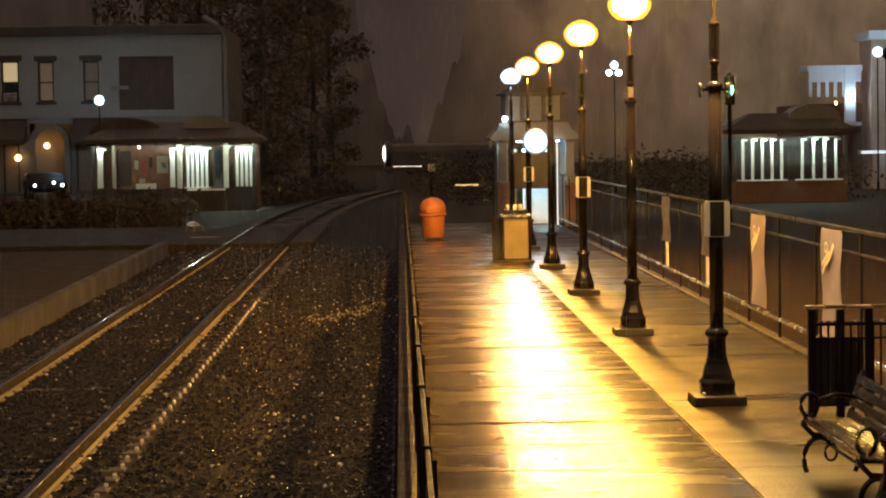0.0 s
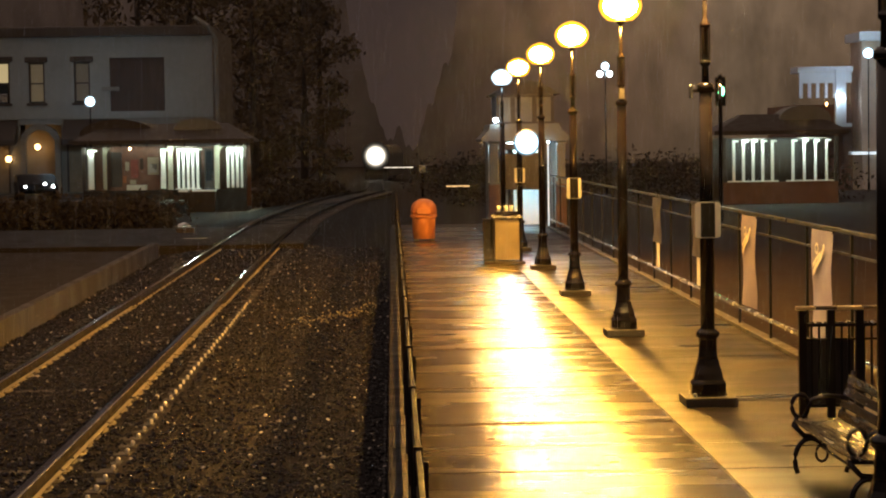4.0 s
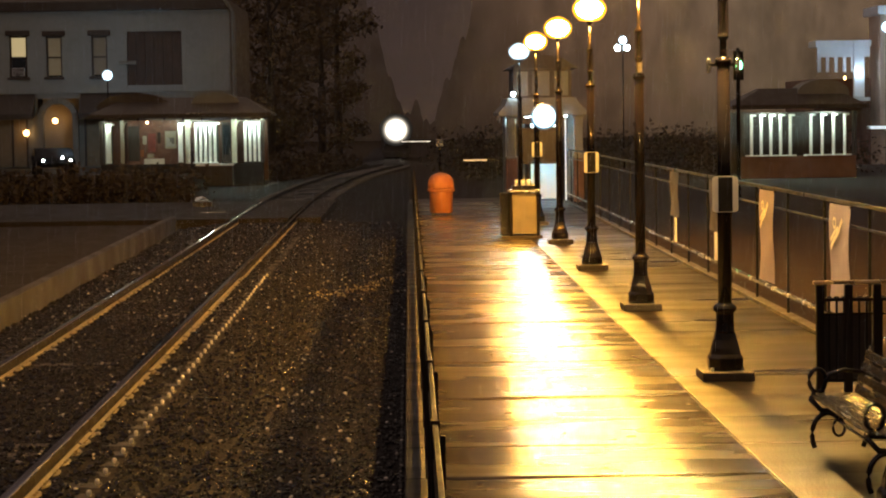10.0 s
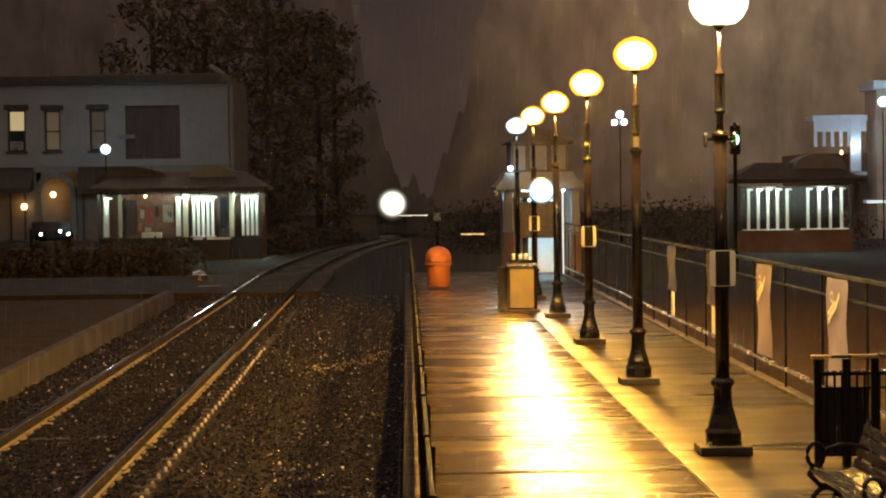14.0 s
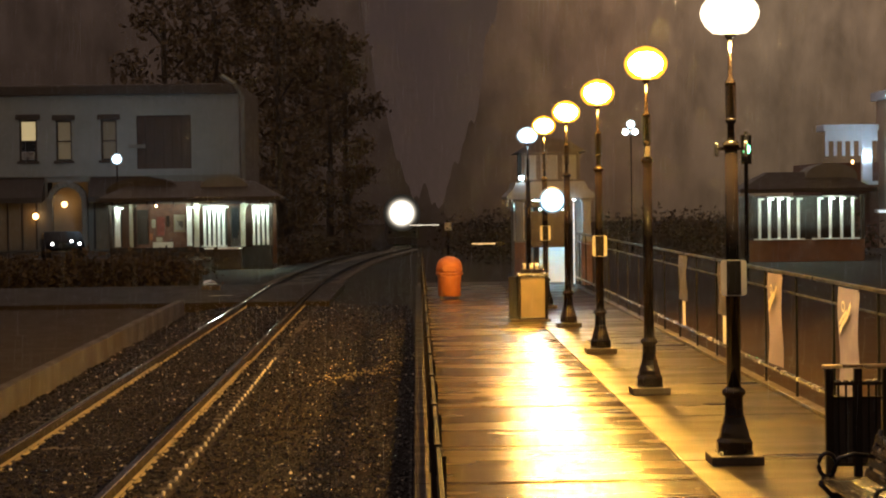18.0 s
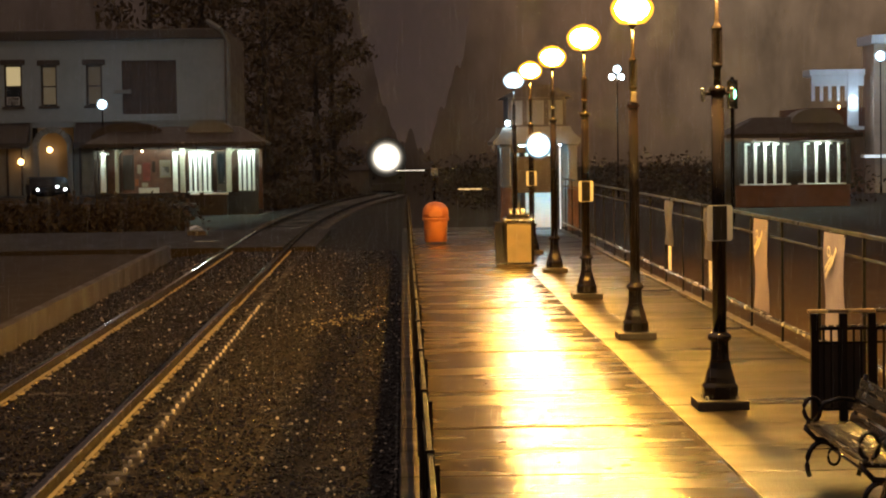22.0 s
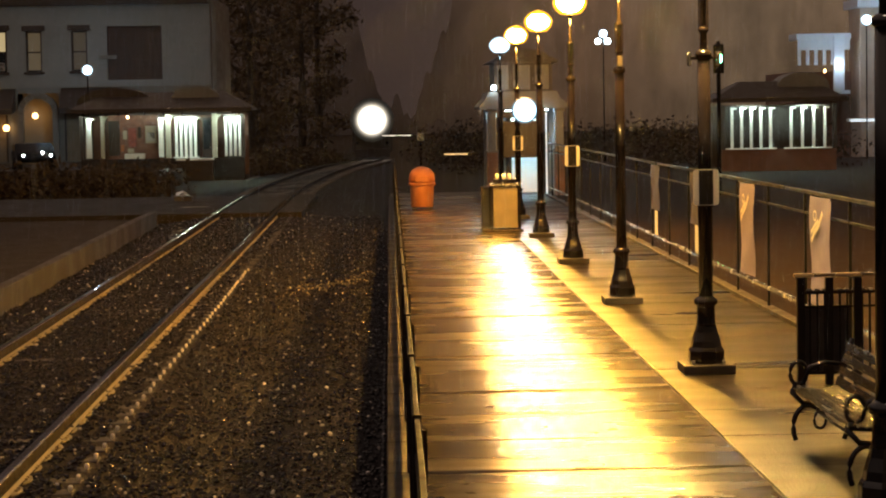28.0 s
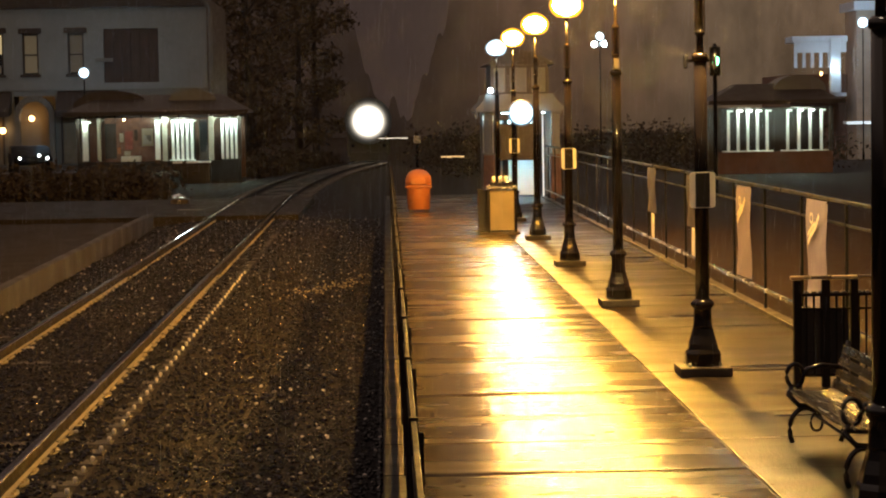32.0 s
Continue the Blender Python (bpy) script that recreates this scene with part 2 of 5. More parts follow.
def speckle(m):
    """Each loose stone takes a tone of its own; a few pale ones imitate glints."""
    n, l = m.node_tree.nodes, m.node_tree.links
    geo, rp = n.new("ShaderNodeNewGeometry"), n.new("ShaderNodeValToRGB")
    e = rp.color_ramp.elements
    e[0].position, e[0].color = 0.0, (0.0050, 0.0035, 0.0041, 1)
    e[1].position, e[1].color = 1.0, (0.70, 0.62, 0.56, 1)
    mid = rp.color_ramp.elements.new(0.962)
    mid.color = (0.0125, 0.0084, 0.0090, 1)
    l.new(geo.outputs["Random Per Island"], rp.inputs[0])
    l.new(rp.outputs[0], n["Principled BSDF"].inputs["Base Color"])


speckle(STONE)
STONE.node_tree.nodes["Principled BSDF"].inputs["Specular IOR Level"].default_value = 0.24

BALLAST = material("ballast_bed", (0.0088, 0.0061, 0.0066), 0.75, vary=0.6, scale=16, bump=1.0, bump_scale=22)
DIRT = material("dark_ground", (0.035, 0.025, 0.018), 0.85, vary=0.4, scale=0.6, bump=0.03, bump_scale=3)
BALLAST.node_tree.nodes["Principled BSDF"].inputs["Specular IOR Level"].default_value = 0.1
BLACK_BED.node_tree.nodes["Principled BSDF"].inputs["Specular IOR Level"].default_value = 0.15
ASPHALT = material("wet_asphalt", (0.022, 0.017, 0.013), 0.7, vary=0.3, scale=1.5, bump=0.3, bump_scale=30)
ASPHALT.node_tree.nodes["Principled BSDF"].inputs["Specular IOR Level"].default_value = 0.12
DIRT.node_tree.nodes["Principled BSDF"].inputs["Specular IOR Level"].default_value = 0.05
ORANGE = material("orange_plastic", (0.42, 0.14, 0.052), 0.5, vary=0.2, scale=4, local=True)
TAN = material("tan_panel", (0.20, 0.16, 0.105), 0.4, vary=0.25, scale=4, local=True)
STAINLESS = material("stainless_lid", (0.55, 0.53, 0.5), 0.25, 0.9, vary=0.1, scale=6, local=True)
WET_LID = material("wet_cabinet_metal", (0.72, 0.74, 0.74), 0.10, 0.9, vary=0.1, scale=6, rough_vary=0.03)
SLAT = material("bench_slat", (0.011, 0.008, 0.006), 0.2, vary=0.35, scale=5, stretch=(4, 0.6, 4), bump=0.1, coat=0.08)
SLAT.node_tree.nodes["Principled BSDF"].inputs["Specular IOR Level"].default_value = 0.35
GUARD_METAL = material("wet_guard_rail", (0.60, 0.48, 0.30), 0.28, 0.9, vary=0.2, scale=5)
DARK_FOOT = material("dark_footing", (0.0350, 0.0260, 0.0180), 0.5, vary=0.3, scale=5, bump=0.3)
# Near-white base colour imitates the glints along the tie ends.
BOLT_GLINT = material("bolt_head_glint", (0.92, 0.83, 0.69), 0.3, vary=0.1, scale=20)
# Bright gold base colour imitates lamplight on rail feet and tie plates.
LAMPLIT_FOOT = material("lamplit_rail_foot", (0.50, 0.41, 0.25), 0.36, 0.65, vary=0.3, scale=8, stretch=(1, 0.4, 1))
SIGN_PALE = material("sign_pale", (0.86, 0.83, 0.74), 0.4, vary=0.06, scale=5, local=True)
SIGN_DARK = material("sign_dark", (0.008, 0.006, 0.005), 0.85, vary=0.2, scale=5, local=True)
BANNER = material("pink_grey_banner", (0.19, 0.165, 0.235), 0.5, vary=0.15, scale=3, bump=0.15, bump_scale=8)
BANNER_MARK = material("banner_mark", (0.66, 0.60, 0.45), 0.5, vary=0.1, scale=4)
WHITE_WALL = material("white_painted_brick", (0.225, 0.24, 0.237), 0.7, vary=0.15, scale=0.7, bump=0.3, bump_scale=8)
WHITE_PAINT = material("white_paint", (0.8, 0.8, 0.76), 0.45, vary=0.08, scale=3)
BLUE_WHITE = material("pale_siding", (0.66, 0.68, 0.72), 0.5, vary=0.1, scale=2)
BAY_BACKING = material("bay_backing", (0.07, 0.075, 0.065), 0.7, vary=0.2, scale=3)
RED_BOARDS = material("red_brown_boards", (0.20, 0.105, 0.07), 0.8, vary=0.3, scale=3)
CREAM = material("cream_paint", (0.42, 0.38, 0.30), 0.6, vary=0.15, scale=2)
DISPLAY = material("display_boards", (0.20, 0.10, 0.07), 0.7, vary=0.5, scale=4)
RED_CLOTH = material("dull_red_cloth", (0.30, 0.09, 0.07), 0.85, vary=0.4, scale=6)
HOUSE_WALL = material("tan_house_wall", (0.50, 0.37, 0.28), 0.8, vary=0.2, scale=1.5)
SHUTTER = material("dark_boards", (0.062, 0.040, 0.031), 0.75, vary=0.4, scale=2)
STAINED = material("dark_stained_boards", (0.018, 0.012, 0.009), 0.75, vary=0.4, scale=3)
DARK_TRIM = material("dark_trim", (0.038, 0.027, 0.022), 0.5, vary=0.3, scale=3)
BRICK = material("brown_brick", (0.17, 0.085, 0.055), 0.65, vary=0.35, scale=2.5, bump=0.4, bump_scale=14)
ROOF = material("dark_shingle", (0.040, 0.029, 0.024), 0.55, vary=0.35, scale=3, bump=0.5, bump_scale=10)
STUCCO = material("grey_stone", (0.17, 0.168, 0.152), 0.6, vary=0.2, scale=2)
OLIVE = material("olive_wall", (0.45, 0.38, 0.27), 0.8, vary=0.25, scale=0.12)
LEAF = material("dark_foliage", (0.12, 0.092, 0.062), 0.8, vary=0.25, scale=0.5)
LEAF.node_tree.nodes["Principled BSDF"].inputs["Specular IOR Level"].default_value = 0.1
DARK_LEAF = material("dark_shrub_leaves", (0.075, 0.056, 0.038), 0.8, vary=0.3, scale=0.5)
DARK_LEAF.node_tree.nodes["Principled BSDF"].inputs["Specular IOR Level"].default_value = 0.1
BARK = material("bark", (0.05, 0.038, 0.03), 0.8, vary=0.4, scale=3, bump=0.5)
FALLEN = material("fallen_leaf", (0.035, 0.018, 0.008), 0.85, vary=0.5, scale=20)
CAR_PAINT = material("dark_car_paint", (0.005, 0.006, 0.009), 0.6, 0.0, vary=0.1, scale=2, local=True)
CAR_PAINT.node_tree.nodes["Principled BSDF"].inputs["Specular IOR Level"].default_value = 0.1
RUBBER = material("tyre_rubber", (0.02, 0.02, 0.02), 0.7, local=True)
TRAIN_STEEL = material("train_steel", (0.10, 0.09, 0.082), 0.75, 0.0, vary=0.1, scale=2, local=True)
TRAIN_DARK = material("train_dark", (0.07, 0.062, 0.056), 0.7, vary=0.1, scale=2, local=True)
PANE = glass("dark_glass")
MESH_GREY = material("grey_cabinet", (0.42, 0.42, 0.42), 0.3, 0.5, vary=0.1, scale=3)


# ---- mesh helpers ----
def smooth(a, b, v):
    k = min(1.0, max(0.0, (v - a) / (b - a)))
    return k * k * (3 - 2 * k)


def box(bm, x0, x1, y0, y1, z0, z1, bevel=0.0):
    m = Matrix.Translation(((x0 + x1) / 2, (y0 + y1) / 2, (z0 + z1) / 2)) @ Matrix.Diagonal((x1 - x0, y1 - y0, z1 - z0, 1))
    made = bmesh.ops.create_cube(bm, size=1, matrix=m)["verts"]
    if bevel:
        edges = list({e for v in made for e in v.link_edges})
        bmesh.ops.bevel(bm, geom=edges, offset=bevel, segments=2, affect="EDGES", profile=0.6)


def lathe(bm, rows, cx=0.0, cy=0.0, sides=20, turn=0.0):
    """A turned shape from (radius, height) rows."""
    rings = []
    for r, z in rows:
        rings.append([bm.verts.new((cx + r * math.cos(turn + 2 * math.pi * i / sides), cy + r * math.sin(turn + 2 * math.pi * i / sides), z)) for i in range(sides)])
    for a, b in zip(rings, rings[1:]):
        for i in range(sides):
            j = (i + 1) % sides
            bm.faces.new((a[i], a[j], b[j], b[i]))
    bm.faces.new(rings[0][::-1])
    bm.faces.new(rings[-1])


def tube(bm, pts, r, sides=8, closed=False):
    """A bar of round section along points."""
    pts = [Vector(p) for p in pts]
    rings = []
    for i, p in enumerate(pts):
        a = pts[i - 1] if i or closed else p
        b = pts[(i + 1) % len(pts)] if i + 1 < len(pts) or closed else p
        d = (b - a).normalized()
        side = d.cross(Vector((0, 0, 1)))
        if side.length < 1e-3:
            side = d.cross(Vector((1, 0, 0)))
        side.normalize()
        up = side.cross(d)
        rings.append([bm.verts.new(p + r * (math.cos(2 * math.pi * k / sides) * side + math.sin(2 * math.pi * k / sides) * up)) for k in range(sides)])
    n = len(rings)
    for i in range(n if closed else n - 1):
        a, b = rings[i], rings[(i + 1) % n]
        for k in range(sides):
            j = (k + 1) % sides
            bm.faces.new((a[k], a[j], b[j], b[k]))
    if not closed:
        bm.faces.new(rings[0][::-1])
        bm.faces.new(rings[-1])


def prism(bm, outline, axis, a, b):
    """An outline of two coordinates pushed along an axis from a to b."""
    def at(u, v, w):
        return {"x": (w, u, v), "y": (u, w, v), "z": (u, v, w)}[axis]
    lo = [bm.verts.new(at(u, v, a)) for u, v in outline]
    hi = [bm.verts.new(at(u, v, b)) for u, v in outline]
    n = len(outline)
    for i in range(n):
        j = (i + 1) % n
        bm.faces.new((lo[i], lo[j], hi[j], hi[i]))
    bm.faces.new(lo[::-1])
    bm.faces.new(hi)
    bmesh.ops.recalc_face_normals(bm, faces=bm.faces[:])


def mesh_of(name, bm, mat, soft=False):
    bmesh.ops.recalc_face_normals(bm, faces=bm.faces[:])
    me = bpy.data.meshes.new(name)
    bm.to_mesh(me)
    bm.free()
    me.materials.append(mat)
    if soft:
        for p in me.polygons:
            p.use_smooth = True
    return me


def part(name, bm, mat, parent=None, label="", soft=False):
    ob = new(name, mesh_of(name, bm, mat, soft))
    if parent is not None:
        ob.parent = parent
    if label:
        tagged(ob, label)
    return ob


def piece(name, me, parent, m, label=""):
    ob = new(name, me)
    ob.parent = parent
    ob.matrix_basis = m
    if label:
        tagged(ob, label)
    return ob


def thing(name, m, label, category, group="", kind=""):
    ob = new(name)
    ob.empty_display_size = 0.2
    ob.matrix_basis = m
    return tagged(ob, label, category, group, kind)


def bm_box(*a, **k):
    bm = bmesh.new()
    box(bm, *a, **k)
    return bm


def bm_lathe(rows, **k):
    bm = bmesh.new()
    lathe(bm, rows, **k)
    return bm


def bm_tube(pts, r, **k):
    bm = bmesh.new()
    tube(bm, pts, r, **k)
    return bm


# ---- ground ----
def track_x(y):
    return -3.44 - 0.0063 * y + 3.165 * smooth(66, 150, y)


def drop(y):
    return -1.35 * smooth(95, 215, y)


def build_ground():
    bm = bmesh.new()
    xs = [-900, -300, -120, -60, -30, -15, -7.5, -4, 0, 4, 7.5, 15, 30, 60, 120, 300, 900]
    ys = [-60, -20, 0, 20, 40, 60, 80, 95, 110, 125, 140, 155, 170, 185, 200, 215, 240, 300, 500, 900, 1600]
    grid = [[bm.verts.new((x, y, -0.46 + drop(y))) for x in xs] for y in ys]
    for a, b in zip(grid, grid[1:]):
        for i in range(len(xs) - 1):
            bm.faces.new((a[i], a[i + 1], b[i + 1], b[i]))
    tagged(part("ground", bm, DIRT), "dark wet bare ground around the station at night", "ground", kind="structure")


build_ground()


# ---- platform ----
PITCH = 1.385
FIRST = 18.67 - 20 * PITCH
ROWS = 52


def build_platform():
    body = bmesh.new()
    box(body, -0.02, 4.62, -10.0, 66.0, -0.60, -0.016)
    plat = tagged(part("platform", body, JOINT), "wet concrete station platform of jointed slabs", "platform", kind="structure")

    def slab(x0, x1):
        bm = bmesh.new()
        box(bm, x0, x1, 0.008, PITCH - 0.008, -0.03, 0.0, bevel=0.007)
        return bm

    def dished(x0, x1, ph):
        """A slab with shallow ridges across its width, shaped to band its glare."""
        bm = bmesh.new()
        rows, n = [], 40
        for i in range(n + 1):
            v = i / n
            y = 0.008 + (PITCH - 0.016) * v
            edge = -0.008 if i in (0, n) else 0.0
            row = []
            for u in (0.0, 0.004, 0.35, 0.7, 0.996, 1.0):
                z = 0.0034 * math.sin(6.28 * (2.1 * v + ph + 0.15 * u)) + 0.0017 * math.sin(6.28 * (5.3 * v + 2.7 * ph + 0.3 * u)) + edge - (0.006 if u in (0.0, 1.0) else 0.0)
                row.append(bm.verts.new((x0 + (x1 - x0) * u, y, z)))
            low = [bm.verts.new((x0, y, -0.03)), bm.verts.new((x1, y, -0.03))] if i in (0, n) else None
            rows.append((row, low))
        for (a, _), (b, _) in zip(rows, rows[1:]):
            for k in range(5):
                bm.faces.new((a[k], a[k + 1], b[k + 1], b[k]))
        for row, low in (rows[0], rows[-1]):
            bm.faces.new(row + [low[1], low[0]])
        bm.faces.new([r[0][0] for r in rows] + [rows[-1][1][0], rows[0][1][0]])
        bm.faces.new([r[0][-1] for r in rows] + [rows[-1][1][1], rows[0][1][1]])
        return bm
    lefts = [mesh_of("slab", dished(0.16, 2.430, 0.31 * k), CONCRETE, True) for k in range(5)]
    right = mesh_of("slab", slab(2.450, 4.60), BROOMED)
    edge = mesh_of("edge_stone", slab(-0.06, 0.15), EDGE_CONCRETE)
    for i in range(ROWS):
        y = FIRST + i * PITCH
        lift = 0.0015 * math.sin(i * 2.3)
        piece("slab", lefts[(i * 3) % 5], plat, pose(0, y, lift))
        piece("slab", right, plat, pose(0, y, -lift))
        piece("edge_stone", edge, plat, pose(0, y, 0.004))


build_platform()


# ---- platform lamps ----
def build_lamp(globe_mat, label, m):
    post = thing("platform_lamp", m, label, "street lamp", "lamps along the platform")
    part("footing", bm_box(-0.24, 0.24, -0.24, 0.24, 0, 0.085, bevel=0.012), DARK_FOOT, post, "dark square footing")
    bell = bmesh.new()
    lathe(bell, [(0.165, 0.085), (0.172, 0.11), (0.172, 0.20), (0.162, 0.22), (0.148, 0.235), (0.138, 0.29), (0.112, 0.37), (0.098, 0.43)], sides=8, turn=math.pi / 8)
    part("bell_base", bell, BLACK_IRON, post)
    for k in range(4):
        a = math.pi / 4 + k * math.pi / 2
        part("anchor_bolt", bm_lathe([(0.016, 0.085), (0.016, 0.115), (0.008, 0.12)], cx=0.2 * math.cos(a), cy=0.2 * math.sin(a), sides=6), RAIL_METAL, post)
    part("sleeve", bm_lathe([(0.095, 0.425), (0.088, 0.45), (0.083, 0.60), (0.087, 0.62), (0.108, 0.635), (0.110, 0.67), (0.090, 0.69), (0.064, 0.71)], sides=16), BLACK_IRON, post, soft=True)
    part("pole", bm_lathe([(0.066, 0.70), (0.063, 2.0), (0.060, 2.95)], sides=14), BLACK_IRON, post, soft=True)
    part("collar", bm_lathe([(0.06, 2.90), (0.078, 2.915), (0.078, 2.955), (0.05, 2.98)], sides=14), BLACK_IRON, post, soft=True)
    part("neck", bm_lathe([(0.036, 2.975), (0.032, 3.13), (0.050, 3.15), (0.050, 3.18), (0.03, 3.19)], sides=14), BLACK_IRON, post, soft=True)
    for k in range(6):
        a = k * math.pi / 3
        part("cage_bar", bm_tube([(0.042 * math.cos(a), 0.042 * math.sin(a), 3.175), (0.042 * math.cos(a), 0.042 * math.sin(a), 3.50)], 0.007, sides=6), BLACK_IRON, post)
    part("stem", bm_lathe([(0.022, 3.18), (0.022, 3.48), (0.050, 3.49), (0.050, 3.52), (0.03, 3.54), (0.020, 3.58), (0.018, 3.92)], sides=10), BLACK_IRON, post, soft=True)
    part("globe_holder", bm_lathe([(0.018, 3.90), (0.045, 3.93), (0.07, 3.965), (0.065, 3.975)], sides=16), BLACK_IRON, post, soft=True)
    # Globe is oversized and its shell glows to stand for the lamp's bloom.
    swell = [(0.07, 3.955), (0.16, 3.97), (0.225, 4.03), (0.264, 4.10), (0.275, 4.16), (0.258, 4.22), (0.205, 4.29), (0.125, 4.345), (0.03, 4.375)]
    globe = part("globe", bm_lathe(swell, sides=28), globe_mat, post, "frosted globe enlarged, its rim glow standing for bloom", soft=True)
    core = [(0.01, 4.00), (0.11, 4.015), (0.19, 4.08), (0.22, 4.155), (0.193, 4.225), (0.115, 4.285), (0.01, 4.305)]
    part("bulb", bm_lathe(core, sides=18), {SHELL: SODIUM, BLUE_SHELL: COOL, PALE_SHELL: PALE_BULB, FILL_SHELL: FILL_BULB}[globe_mat], globe, "glowing bulb", soft=True)
    return post


def add_sign(post):
    plate = bmesh.new()
    corner = [(u * (0.088 + 0.030 * math.cos(a)), w * (0.135 + 0.030 * math.sin(a))) for u, w, ang in ((1, 1, (0, 30, 60, 90)), (-1, 1, (90, 60, 30, 0)), (-1, -1, (0, 30, 60, 90)), (1, -1, (90, 60, 30, 0))) for a in [math.radians(d) for d in ang]]
    prism(plate, [(x, 1.715 + z) for x, z in corner], "y", -0.080, -0.066)
    sign = part("sign", plate, SIGN_PALE, post, "small pale-edged sign plate with rounded corners")
    part("sign_face", bm_box(-0.066, 0.066, -0.088, -0.079, 1.556, 1.874, bevel=0.003), SIGN_DARK, sign, "dark sign face")
    part("strap", bm_box(-0.07, 0.07, -0.068, 0.06, 1.84, 1.86), BLACK_IRON, sign)
    part("strap", bm_box(-0.07, 0.07, -0.068, 0.06, 1.57, 1.59), BLACK_IRON, sign)


def add_arm(post):
    arm = part("banner_arm", bm_box(-0.13, 0.13, -0.015, 0.015, 2.89, 2.92, bevel=0.004), BLACK_IRON, post)
    for x in (-0.135, 0.135):
        part("arm_tip", bm_lathe([(0.0005, 2.83), (0.02, 2.84), (0.02, 2.95), (0.0005, 2.97)], cx=x, sides=8), RAIL_METAL, arm)


LAMP_X, LAMP_Y, LAMP_GAP = 2.905, 19.81, 7.2525
SODIUM_TEXT = "black iron platform lamp, glowing amber globe"
near = build_lamp(PALE_SHELL, "black iron platform lamp, pale white globe, small sign", pose(LAMP_X, LAMP_Y, 0))
add_sign(near)
add_arm(near)
lamp = build_lamp(SHELL, SODIUM_TEXT + ", small sign", pose(LAMP_X, LAMP_Y + 2 * LAMP_GAP, 0))
add_sign(lamp)
copy_thing(lamp, pose(LAMP_X, LAMP_Y + 4 * LAMP_GAP, 0))
# This globe stays out of view; its glow is added as fill light.
build_lamp(FILL_SHELL, "black iron platform lamp, its unseen globe lit as fill", pose(LAMP_X, LAMP_Y - LAMP_GAP, 0))
plain = build_lamp(SHELL, SODIUM_TEXT, pose(LAMP_X, LAMP_Y + LAMP_GAP, 0))
for copied in (copy_thing(plain, pose(LAMP_X, LAMP_Y + 3 * LAMP_GAP, 0)), plain):
    if copied is plain:
        part("outlet_box", bm_box(-0.032, 0.032, -0.085, -0.03, 2.985, 3.115, bevel=0.005), TAN, copied, "small tan outlet box")
build_lamp(BLUE_SHELL, "black cast iron platform lamp with a cool white globe", pose(LAMP_X, LAMP_Y + 5 * LAMP_GAP, 0))


# ---- track ----
def sweep(bm, section, offset, y0, y1, step, z0):
    """A section of (x, z) pairs along the track."""
    rings = []
    y = y0
    while y <= y1 + 1e-6:
        rings.append([bm.verts.new((track_x(y) + offset + u, y, z0 + v + drop(y))) for u, v in section])
        y += step
    n = len(section)
    for a, b in zip(rings, rings[1:]):
        for i in range(n):
            j = (i + 1) % n
            bm.faces.new((a[i], a[j], b[j], b[i]))
    bm.faces.new(rings[0])
    bm.faces.new(rings[-1][::-1])


RAIL_Z = -0.235


